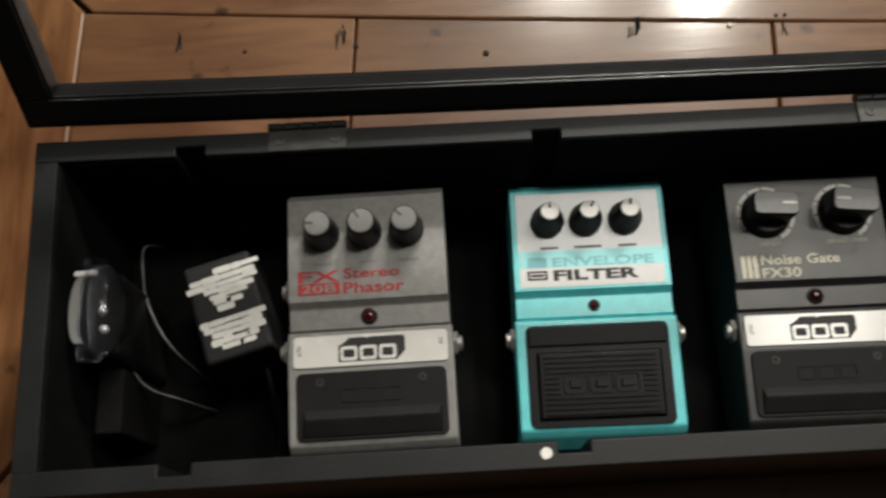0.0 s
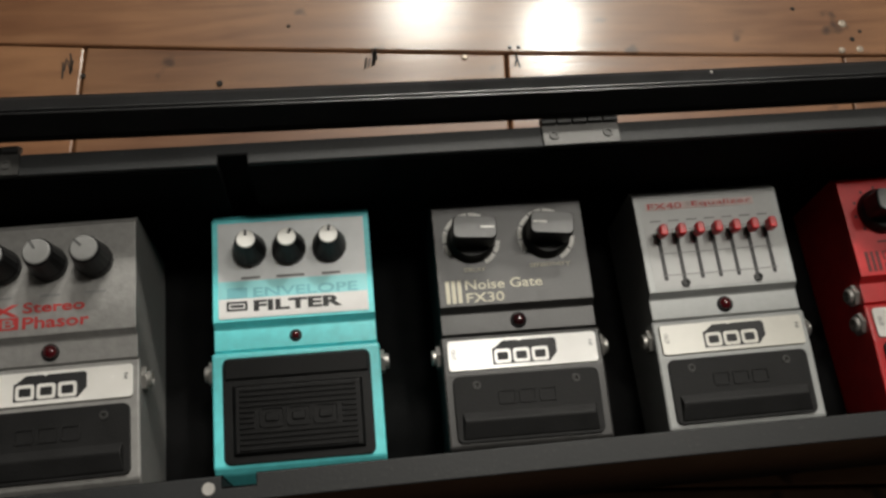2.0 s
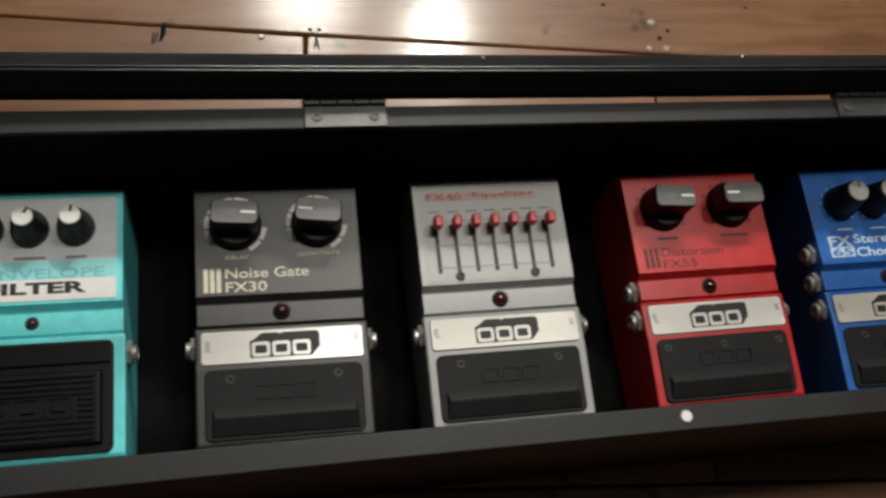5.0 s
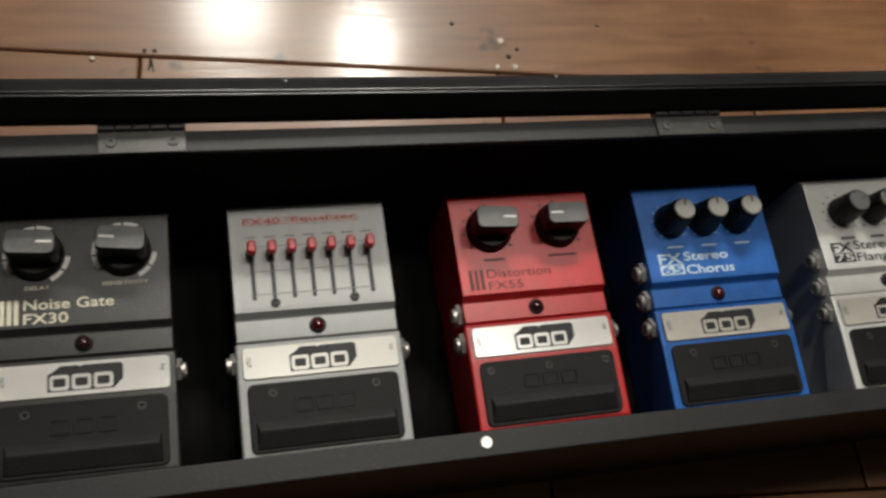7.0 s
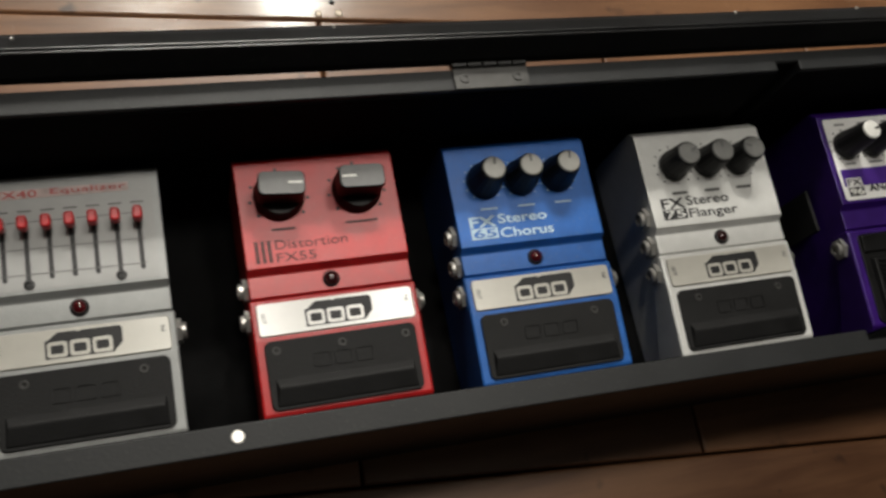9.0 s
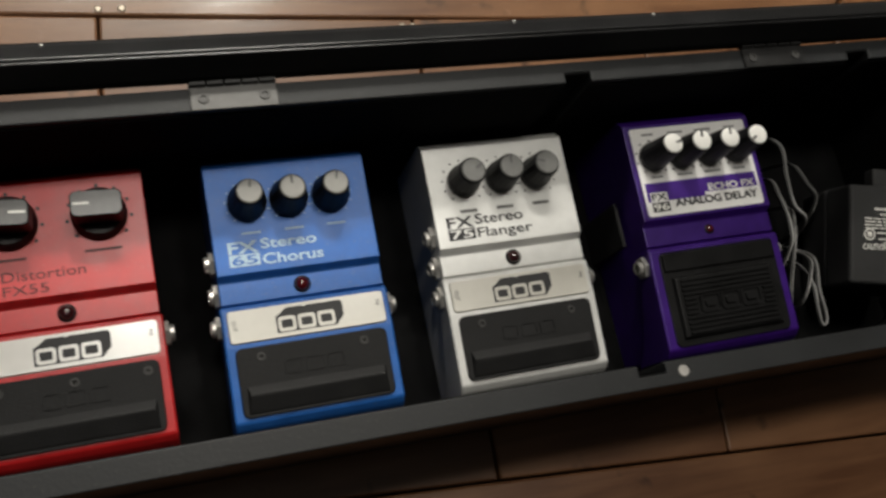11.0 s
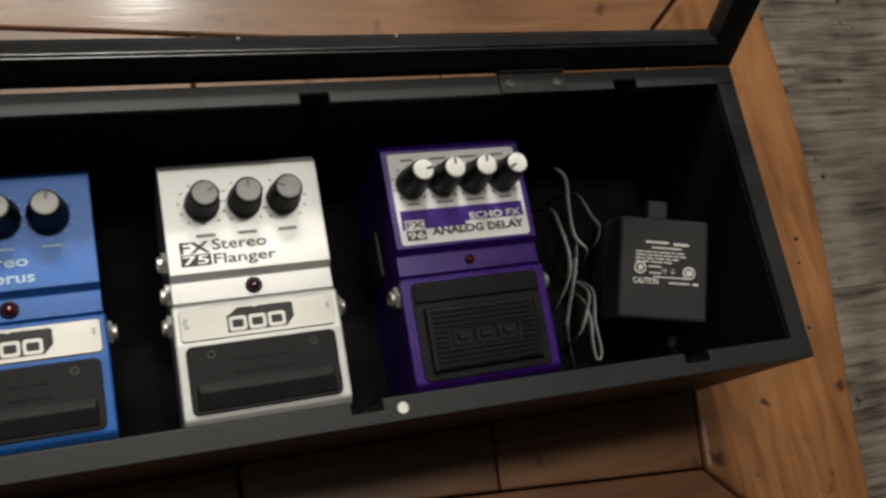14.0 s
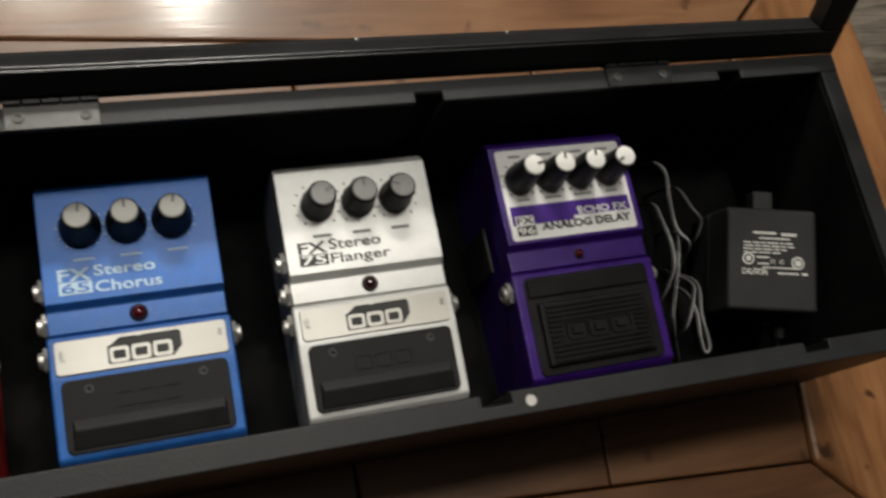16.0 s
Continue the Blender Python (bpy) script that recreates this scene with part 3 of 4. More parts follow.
def big_knob(p, x, v, lift, angle):
    m = on_panel(x, v, lift)
    k = smooth(part("knob", turned([(0.0108, 0.0002), (0.0108, 0.0022), (0.0096, 0.0042), (0.0092, 0.0050)], 32, m), KNOB_BLACK, p), 35)
    g = m @ pose(0, 0, 0, 0, 0, angle)
    grip = solid(rounded(0.0192, 0.0104, 0.0024, 4), 0.0120, g @ Matrix.Translation((0, 0, 0.0045)))
    bevelled(grip, 0.0005, 2, 50)
    part("grip", grip, KNOB_BLACK, k)
    part("top", solid(rounded(0.0182, 0.0095, 0.0022, 4), 0.0003, g @ Matrix.Translation((0, 0, 0.0165))), KNOB_GREY, k, "dark grey grip top")
    part("pointer", solid([(0.0025, -0.0005), (0.0084, -0.0005), (0.0084, 0.0005), (0.0025, 0.0005)], 0.0002, g @ Matrix.Translation((0, 0, 0.0168))), INK_WHITE, k)


def dots(p, x, v, lift, mat, r, size, n=11, a0=-140, a1=140):
    bms = []
    for i in range(n):
        a = radians(90 - (a0 + (a1 - a0) * i / (n - 1)))
        bms.append(solid(rounded(size, size, size * 0.4, 3), 0.0001, Matrix.Translation((x + r * math.cos(a), v + r * math.sin(a), 0))))
    print_on(p, joined(*bms), mat, lift, "dial_marks")


SHELF, TOE = 0.0394, 0.0366


def treadle_frame(p, paint, lift, straight=False):
    """The hinged foot plate in the body's colour: slopes from behind the light down to the front."""
    k = 0.0352
    rise = [(0.0367, SHELF + lift), (0.0520, SHELF + 0.0004 + lift), (0.0537, SHELF + 0.0001 + lift)]
    if straight:
        rise = [(0.0515, 0.0405 + lift), (0.0535, 0.0400 + lift)]
    sec = [(-0.0008, 0.006 + lift * 0.5), (-0.0008, 0.0240 + lift), (0.0035, 0.0338 + lift), (0.0062, TOE + lift)] + rise + [(0.0537, 0.030 + lift), (0.030, 0.022 + lift), (0.012, 0.014 + lift)]
    return smooth(part("foot_plate", bevelled(prism(sec, -k, k), 0.0009, 3, 20), paint, p), 30)


SLOPE = math.degrees(math.atan2(SHELF - TOE, 0.0305))


def on_treadle(x, y, lift, up=0.0):
    return Matrix.Translation((x, y, TOE + lift + (y - 0.0062) * (SHELF - TOE) / 0.0305)) @ pose(0, 0, 0, SLOPE) @ Matrix.Translation((0, 0, up))


def emblem(plate, m, ink, paper):
    """The maker's mark as plain shapes: three square rings before a slanted dark block."""
    shade = solid([(-0.0134, -0.0049), (0.0114, -0.0049), (0.0148, -0.0012), (0.0148, 0.0044), (0.0138, 0.0053), (-0.0002, 0.0053), (-0.0012, 0.0047), (-0.0022, 0.0053), (-0.0086, 0.0053), (-0.0122, 0.0026), (-0.0134, 0.0022)], 0.0001, m)
    e = part("emblem", shade, ink, plate, "dark emblem of three square rings")
    for i in range(3):
        mm = m @ Matrix.Translation((-0.0090 + 0.0082 * i, -0.0014, 0.0001))
        part("ring", ring_plate(rounded(0.0073, 0.0062, 0.0012, 4), rounded(0.0047, 0.0034, 0.0006, 4), 0.0001, mm), paper, e)


def label_plate(p, lift, mat):
    m = Matrix.Translation((0, 0.0447, SHELF + 0.00022 + lift)) @ pose(0, 0, 0, 1.6) @ Matrix.Translation((0, 0, 0.0002))
    pl = part("label_plate", bevelled(solid(rounded(0.0655, 0.0136, 0.0016), 0.0008, m), 0.0003, 1, 50), mat, p, "shiny metal label plate with a black emblem")
    top = m @ Matrix.Translation((0, 0, 0.00085))
    emblem(pl, top, INK_BLACK, mat)
    part("lettering", lettering("OUT", -0.0022, 0.0022, -0.0009, 0.0009, 0.0001), INK_BLACK, pl).matrix_local = top @ pose(-0.0302, 0.0005, 0, 0, 0, -90)
    part("lettering", lettering("IN", -0.0012, 0.0012, -0.0008, 0.0008, 0.0001), INK_BLACK, pl).matrix_local = top @ pose(0.0300, 0.0018, 0, 0, 0, 90)


def stepped_pad(p, lift, screws=2, crest=0.0170, foot=0.0078):
    """Black rubber pad: flat above, a raised wedge across its lower third, faint emblem and screws."""
    base = on_treadle(0, 0.0, lift)
    flat = bevelled(solid(rounded(0.0632, 0.0360 - foot, 0.0028), 0.0032, Matrix.Translation((0, (0.0360 + foot) / 2, -0.0020))), 0.0004, 2, 50)
    wedge = prism([(foot + 0.0012, 0.0002), (foot + 0.0016, 0.0016), (crest - 0.0010, 0.0031), (crest, 0.0032), (crest + 0.0050, 0.0002)], -0.0292, 0.0292)
    for v in wedge.verts:
        if v.co.z > 0.0025:
            v.co.x *= 0.962
    bm = joined(flat, bevelled(wedge, 0.0004, 2, 20))
    bm.transform(base)
    pad = smooth(part("rubber_pad", bm, RUBBER, p, "black rubber foot pad with a raised step"), 35)
    for i in range(3):
        part("emblem_ring", ring_plate(rounded(0.0076, 0.0062, 0.0010, 4), rounded(0.0060, 0.0046, 0.0006, 4), 0.0006, base @ Matrix.Translation((-0.0088 + 0.0088 * i, 0.0262, 0.0011))), RUBBER, pad)
    for x in ((-0.0215, 0.0215) if screws == 2 else (-0.0270, 0.0, 0.0270)):
        m = base @ Matrix.Translation((x, 0.0318, 0.0011))
        part("screw", turned([(0.0018, 0), (0.0017, 0.0005), (0.0010, 0.0005), (0.0008, 0.0001)], 14, m), SCREW, pad, "dull dark screw")


def ribbed_pad(p, lift):
    """Large black rubber pad: a smooth upper strip, then a raised block with level ribs and an emblem."""
    base = Matrix.Translation((0, 0, 0.0360 + lift)) @ pose(0, 0, 0, 4.9)
    flat = bevelled(solid(rounded(0.0618, 0.0440, 0.0030), 0.0026, Matrix.Translation((0, 0.02890, -0.0018))), 0.0004, 2, 50)
    strip = bevelled(prism([(0.0412, 0.0), (0.0417, 0.0020), (0.0500, 0.0024), (0.0508, 0.0)], -0.0298, 0.0298), 0.0005, 2, 20)
    bm = joined(flat, strip)
    bm.transform(base)
    pad = smooth(part("rubber_pad", bm, RIB_RUBBER, p, "large black rubber pad with level ribs"), 35)
    blk = solid([(-0.0272, 0.0098), (0.0272, 0.0098), (0.0272, 0.0393), (-0.0272, 0.0393)], 0.0022)
    for v in blk.verts:
        if v.co.z > 0.001:
            v.co.x *= 0.955
            v.co.y = 0.0250 + (v.co.y - 0.0250) * 0.93
    bevelled(blk, 0.0006, 2)
    blk.transform(base @ Matrix.Translation((0, 0, 0.0004)))
    b = part("raised_block", blk, RIB_RUBBER, pad)
    for i in range(12):
        y = 0.0126 + 0.0022 * i
        spans = [(-0.0240, 0.0240)] if not 3 < i < 8 else [(-0.0240, -0.0180), (0.0180, 0.0240)]
        for a, c in spans:
            part("rib", bevelled(box(a, c, y - 0.00060, y + 0.00060, 0.0, 0.0011), 0.0002, 1), RIB_RUBBER, b).matrix_local = base @ Matrix.Translation((0, 0, 0.0025))
    for i in range(3):
        mm = base @ Matrix.Translation((-0.0110 + 0.0110 * i, 0.0250, 0.0026)) @ Matrix.Shear("XY", 4, (0.25, 0))
        part("emblem_ring", ring_plate(rounded(0.0104, 0.0082, 0.0016, 4), rounded(0.0092, 0.0070, 0.0012, 4), 0.0009, mm), RIB_RUBBER, b)
        part("emblem_block", bevelled(solid(rounded(0.0054, 0.0034, 0.0008, 4), 0.0011, mm), 0.0002, 1, 50), RIB_RUBBER, b)


def badge(p, x0, v0, w, h, ink, lift, upper, lower, paper=None):
    """Two-storey type number: letters over a filled block with the number cut light."""
    print_on(p, lettering(upper, x0, x0 + w, v0 + h * 0.52, v0 + h, bold=0.02), ink, lift, "type_letters")
    print_on(p, solid([(x0, v0), (x0 + w, v0), (x0 + w, v0 + h * 0.48), (x0, v0 + h * 0.48)], 0.0001), ink, lift, "type_block")
    if paper:
        print_on(p, lettering(lower, x0 + w * 0.08, x0 + w * 0.92, v0 + h * 0.06, v0 + h * 0.42, bold=0.01), paper, lift, "type_number", 0.00025)


def grey_bars(p, lift, mat, rows):
    """Small captions that cannot be read: (x, v, width, height)."""
    for x, v, w, h in rows:
        print_on(p, solid([(x - w / 2, v - h / 2), (x + w / 2, v - h / 2), (x + w / 2, v + h / 2), (x - w / 2, v + h / 2)], 0.0001), mat, lift, "caption_bar")


# grey phaser
p = pedal("phaser_pedal", "grey hammered metal effect pedal with red lettering and three grey-capped knobs", -0.0673, GREY_PAINT, 0.0145, 0.0062, 0.6)
treadle_frame(p, GREY_PAINT, 0.0145), label_plate(p, 0.0145, PLATE_GLARE), stepped_pad(p, 0.0145), led(p, 0.0145, LED_RED)
for x, a in ((-0.0190, -85), (-0.0005, -30), (0.0178, -45)):
    small_knob(p, x, 0.0298, 0.0145, CAP_LIGHT, a, 0.0076)
    dots(p, x, 0.0298, 0.0145, INK_GREY, 0.0088, 0.0006)
badge(p, -0.0300, 0.0030, 0.0180, 0.0105, INK_RED, 0.0145, "FX", "20B", GREY_PAINT)
print_on(p, lettering("Stereo", -0.0105, 0.0140, 0.0095, 0.0140, bold=0.02), INK_RED, 0.0145)
print_on(p, lettering("Phasor", -0.0105, 0.0158, 0.0028, 0.0078, bold=0.02), INK_RED, 0.0145)
grey_bars(p, 0.0145, INK_GREY, ((-0.019, 0.0165, 0.008, 0.0009), (0, 0.0165, 0.008, 0.0009), (0.018, 0.0165, 0.009, 0.0009)))
jack(p, -0.0335, 0.0735, 0.0480, -1)

# teal envelope filter
p = pedal("envelope_filter_pedal", "teal metallic effect pedal with silver panel and white-capped knobs", 0.0292, TEAL_PAINT, 0.0035, 0.0088, -0.4)
treadle_frame(p, TEAL_PAINT, 0.0035, True), ribbed_pad(p, 0.0035), led(p, 0.0035, LED_RED, size=0.72)
print_on(p, solid([(-0.0318, 0.0012), (0.0318, 0.0012), (0.0318, 0.0446), (-0.0318, 0.0446)], 0.0001), BRUSHED, 0.0035, "panel_label", 0.0001, "brushed silver panel label")
print_on(p, solid([(-0.0317, 0.0013), (0.0317, 0.0013), (0.0317, 0.0100), (-0.0317, 0.0100)], 0.0001), LABEL_WHITE, 0.0035, "white_band", 0.00022)
print_on(p, solid([(-0.0317, 0.0100), (0.0317, 0.0100), (0.0317, 0.0178), (-0.0317, 0.0178)], 0.0001), TEAL_BAND, 0.0035, "teal_band", 0.00022)
print_on(p, lettering("ENVELOPE", -0.0170, 0.0275, 0.0103, 0.0145, bold=0.02), TEAL_INK, 0.0035, up=0.00034)
print_on(p, lettering("FILTER", -0.0170, 0.0205, 0.0040, 0.0088, bold=0.04), INK_BLACK, 0.0035, up=0.00034)
grey_bars(p, 0.0038, TEAL_INK, ((-0.0238, 0.0125, 0.0085, 0.0045),))
print_on(p, ring_plate(rounded(0.0088, 0.0042, 0.0003, 2), rounded(0.0068, 0.0024, 0.0003, 2), 0.0001, Matrix.Translation((-0.0240, 0.0066, 0))), INK_BLACK, 0.0035, "type_frame", 0.00034)
print_on(p, solid([(-0.0268, 0.0060), (-0.0212, 0.0060), (-0.0212, 0.0072), (-0.0268, 0.0072)], 0.0001), INK_BLACK, 0.0035, "type_bar", 0.00034)
for x, a in ((-0.0180, 0), (-0.0010, 30), (0.0165, 8)):
    small_knob(p, x, 0.0312, 0.0037, CAP_WHITE, a, 0.0073, 0.0150, 0.0040)
    dots(p, x, 0.0305, 0.0038, INK_WHITE, 0.0088, 0.0006)
grey_bars(p, 0.0038, INK_GREY, ((-0.018, 0.0190, 0.008, 0.0010), (-0.001, 0.0190, 0.012, 0.0010), (0.0165, 0.0190, 0.008, 0.0010)))

# charcoal noise gate
p = pedal("noise_gate_pedal", "charcoal effect pedal with cream lettering and two big knobs", 0.1258, CHARCOAL_PAINT, 0.002, 0.0081, -0.5)
treadle_frame(p, CHARCOAL_PAINT, 0.002), label_plate(p, 0.002, PLATE_GLARE), stepped_pad(p, 0.002), led(p, 0.002, LED_DARK)
for x, a in ((-0.0175, -4), (0.0165, 174)):
    big_knob(p, x, 0.0305, 0.002, a)
    for i in range(7):
        a0 = radians(215 - 31 * i if i < 5 else -5 - 31 * (i - 5))
        a1 = a0 - radians(27)
        pts = [(0.0130 * math.cos(t), 0.0130 * math.sin(t)) for t in (a0, (a0 + a1) / 2, a1)] + [(0.0111 * math.cos(t), 0.0111 * math.sin(t)) for t in (a1, (a0 + a1) / 2, a0)]
        print_on(p, solid([(x + u, 0.0305 + v) for u, v in pts], 0.0001), INK_WHITE, 0.002, "dial_segment")
for i in range(3):
    print_on(p, solid([(-0.0310 + 0.0026 * i, 0.0015), (-0.0292 + 0.0026 * i, 0.0015), (-0.0292 + 0.0026 * i, 0.0118), (-0.0310 + 0.0026 * i, 0.0118)], 0.0001), INK_CREAM, 0.002, "stripe")
print_on(p, lettering("Noise Gate", -0.0222, 0.0120, 0.0073, 0.0117, bold=0.01), INK_CREAM, 0.002)
print_on(p, lettering("FX30", -0.0222, -0.0055, 0.0014, 0.0058, bold=0.01), INK_CREAM, 0.002)
print_on(p, lettering("DELAY", -0.0218, -0.0124, 0.0157, 0.0173, bold=0.02), INK_CREAM, 0.002)
print_on(p, lettering("SENSITIVITY", 0.0075, 0.0258, 0.0160, 0.0176, bold=0.02), INK_CREAM, 0.002)

# pale equaliser
p = pedal("equalizer_pedal", "pale grey effect pedal with seven red-tipped sliders", 0.2206, PALE_PAINT, 0.002, 0.0078, 0.3)
treadle_frame(p, PALE_PAINT, 0.002), label_plate(p, 0.002, PLATE_SILVER), stepped_pad(p, 0.002), led(p, 0.002, LED_RED)
print_on(p, solid([(-0.0312, 0.0012), (0.0312, 0.0012), (0.0312, 0.0448), (-0.0312, 0.0448)], 0.0001), EQ_LABEL, 0.002, "panel_label", 0.0001, "silver-white panel label")
for i in range(7):
    x = -0.0255 + 0.00845 * i
    s = print_on(p, solid(rounded(0.0018, 0.0230, 0.0008, 3), 0.0001, Matrix.Translation((x, 0.0165, 0))), INK_BLACK, 0.002, "slider_slot", 0.00022)
    m = on_panel(x, 0.0262, 0.002)
    k = part("slider", box(-0.0005, 0.0005, -0.0012, 0.0012, 0, 0.0065), KNOB_BLACK, p)
    k.matrix_local = m
    cap = bevelled(solid(rounded(0.0038, 0.0056, 0.0014, 4), 0.0056, Matrix.Translation((0, 0, 0.0040))), 0.0008, 2, 40)
    smooth(part("tip", cap, SLIDER_RED, k, "red slider tip"), 50)
for x in (-0.0170, 0.0168):
    smooth(part("screw", turned([(0.0021, 0.0002), (0.0019, 0.0011), (0.0010, 0.0012), (0.0008, 0.0006)], 14, on_panel(x, 0.0035, 0.002)), BLACK_STEEL, p, "small dark screw"))
print_on(p, solid([(-0.0290, 0.0388), (0.0225, 0.0388), (0.0225, 0.0426), (-0.0290, 0.0426)], 0.0001), INK_PINK, 0.002, "caption_bar", 0.00022)
print_on(p, lettering("FX40", -0.0280, -0.0120, 0.0392, 0.0422), INK_RED, 0.002, up=0.00034)
print_on(p, lettering("Equalizer", -0.0070, 0.0215, 0.0392, 0.0422), INK_RED, 0.002, up=0.00034)
grey_bars(p, 0.0022, CAP_GREY, [(-0.0255 + 0.00845 * i, 0.0335, 0.005, 0.0007) for i in range(7)] + [(0, 0.0178, 0.054, 0.0003), (0, 0.0075, 0.054, 0.0003), (0, 0.0290, 0.054, 0.0003)])

# red distortion
p = pedal("distortion_pedal", "glossy red effect pedal with two big black knobs", 0.3202, RED_PAINT, 0.002, 0.0081, 0.6)
treadle_frame(p, RED_PAINT, 0.002), label_plate(p, 0.002, PLATE_GLARE), stepped_pad(p, 0.002, 3), led(p, 0.002, LED_DARK)
for x, a in ((-0.0170, -4), (0.0165, 178)):
    big_knob(p, x, 0.0305, 0.002, a)
    dots(p, x, 0.0305, 0.002, INK_BLACK, 0.0122, 0.0014, 9, -130, 130)
for i in range(3):
    print_on(p, solid([(-0.0300 + 0.0026 * i, 0.0020), (-0.0283 + 0.0026 * i, 0.0020), (-0.0283 + 0.0026 * i, 0.0115), (-0.0300 + 0.0026 * i, 0.0115)], 0.0001), INK_DARK_RED, 0.002, "stripe")
print_on(p, lettering("Distortion", -0.0215, 0.0090, 0.0073, 0.0113), INK_DARK_RED, 0.002)
print_on(p, lettering("FX55", -0.0215, -0.0050, 0.0018, 0.0056), INK_DARK_RED, 0.002)
grey_bars(p, 0.002, INK_DARK_RED, ((-0.017, 0.0160, 0.010, 0.0010), (0.0165, 0.0160, 0.014, 0.0010)))
jack(p, -0.0335, 0.0600, 0.0350, -1)

# blue chorus
p = pedal("chorus_pedal", "bright blue effect pedal with three cream-capped knobs", 0.4124, BLUE_PAINT, 0.002, 0.0074, 0.4)
treadle_frame(p, BLUE_PAINT, 0.002), label_plate(p, 0.002, PLATE_SILVER), stepped_pad(p, 0.002), led(p, 0.002, LED_RED)
for x, a in ((-0.0180, 10), (-0.0005, 0), (0.0175, 12)):
    small_knob(p, x, 0.0298, 0.002, CAP_CREAM, a, 0.0082, 0.0165, 0.0051)
    dots(p, x, 0.0298, 0.002, INK_SKY, 0.0090, 0.0007)
badge(p, -0.0285, 0.0030, 0.0125, 0.0105, INK_SKY, 0.002, "FX", "65", BLUE_PAINT)
print_on(p, lettering("Stereo", -0.0150, 0.0085, 0.0095, 0.0140, bold=0.015), INK_SKY, 0.002)
print_on(p, lettering("Chorus", -0.0150, 0.0105, 0.0028, 0.0074, bold=0.015), INK_SKY, 0.002)
grey_bars(p, 0.002, INK_SKY, ((-0.018, 0.0168, 0.008, 0.0008), (0, 0.0168, 0.008, 0.0008), (0.018, 0.0168, 0.008, 0.0008)))
jack(p, -0.0335, 0.0600, 0.0350, -1), jack(p, -0.0335, 0.0735, 0.0375, -1)

# silver flanger
p = pedal("flanger_pedal", "silver-white effect pedal with black lettering and three grey-capped knobs", 0.5081, SILVER_PAINT, 0.002, 0.0070, 0.4)
treadle_frame(p, SILVER_PAINT, 0.002), label_plate(p, 0.002, PLATE_SILVER), stepped_pad(p, 0.002), led(p, 0.002, LED_DARK)
for x, a in ((-0.0175, 60), (0.0005, 0), (0.0175, -70)):
    small_knob(p, x, 0.0298, 0.002, CAP_GREY, a)
    dots(p, x, 0.0298, 0.002, INK_BLACK, 0.0098, 0.0009)
badge(p, -0.0290, 0.0032, 0.0125, 0.0105, INK_BLACK, 0.002, "FX", "75", SILVER_PAINT)
print_on(p, lettering("Stereo", -0.0155, 0.0075, 0.0095, 0.0143, bold=0.01), INK_BLACK, 0.002)
print_on(p, lettering("Flanger", -0.0155, 0.0110, 0.0020, 0.0078, bold=0.01), INK_BLACK, 0.002)
grey_bars(p, 0.002, CAP_GREY, ((-0.0175, 0.0160, 0.008, 0.0014), (0, 0.0160, 0.008, 0.0014), (0.0175, 0.0160, 0.008, 0.0014)))
jack(p, -0.0335, 0.0600, 0.0350, -1), jack(p, -0.0335, 0.0735, 0.0375, -1)

# purple delay
E_LIFT = 0.0115
p = pedal("delay_pedal", "deep purple metallic effect pedal with four white-capped knobs", 0.6046, PURPLE_PAINT, E_LIFT, 0.0058, 0.4)
treadle_frame(p, PURPLE_PAINT, E_LIFT, True), ribbed_pad(p, E_LIFT), led(p, E_LIFT, LED_RED, size=0.68)
print_on(p, solid([(x, v + 0.0230) for x, v in rounded(0.0630, 0.0430, 0.0015)], 0.0001), LABEL_WHITE, E_LIFT, "panel_label", 0.0001, "white panel label with a purple band")
print_on(p, solid([(-0.0300, 0.0085), (0.0005, 0.0085), (0.0005, 0.0105), (0.0300, 0.0105), (0.0300, 0.0175), (-0.0300, 0.0175)], 0.0001), PURPLE_BAND, E_LIFT, "purple_band", 0.00022)
print_on(p, lettering("ECHO FX", 0.0030, 0.0285, 0.0108, 0.0142, bold=0.03), INK_WHITE, E_LIFT, up=0.00034)
print_on(p, lettering("ANALOG DELAY", -0.0165, 0.0290, 0.0050, 0.0088, bold=0.03), INK_BLACK, E_LIFT, up=0.00034)
print_on(p, solid([(-0.0285, 0.0085), (-0.0195, 0.0085), (-0.0195, 0.0128), (-0.0285, 0.0128)], 0.0001), LABEL_WHITE, E_LIFT, "type_block", 0.00030)
print_on(p, lettering("FX", -0.0280, -0.0200, 0.0090, 0.0122, bold=0.02), INK_BLACK, E_LIFT, up=0.00042)
print_on(p, solid([(-0.0285, 0.0035), (-0.0195, 0.0035), (-0.0195, 0.0080), (-0.0285, 0.0080)], 0.0001), INK_BLACK, E_LIFT, "type_block", 0.00030)
print_on(p, lettering("96", -0.0280, -0.0200, 0.0040, 0.0075, bold=0.02), INK_WHITE, E_LIFT, up=0.00042)
for x, a in ((-0.0225, 80), (-0.0075, 5), (0.0075, 8), (0.0225, -120)):
    small_knob(p, x, 0.0298, E_LIFT + 0.0002, CAP_WHITE, a, 0.0071, 0.0195, 0.0046)
    dots(p, x, 0.0298, E_LIFT + 0.0002, INK_BLACK, 0.0084, 0.0010, 9)
grey_bars(p, E_LIFT + 0.0002, INK_GREY, [(-0.0225 + 0.015 * i, v, w, 0.0010) for i, w in enumerate((0.006, 0.008, 0.009, 0.006)) for v in (0.0412, 0.0203)])


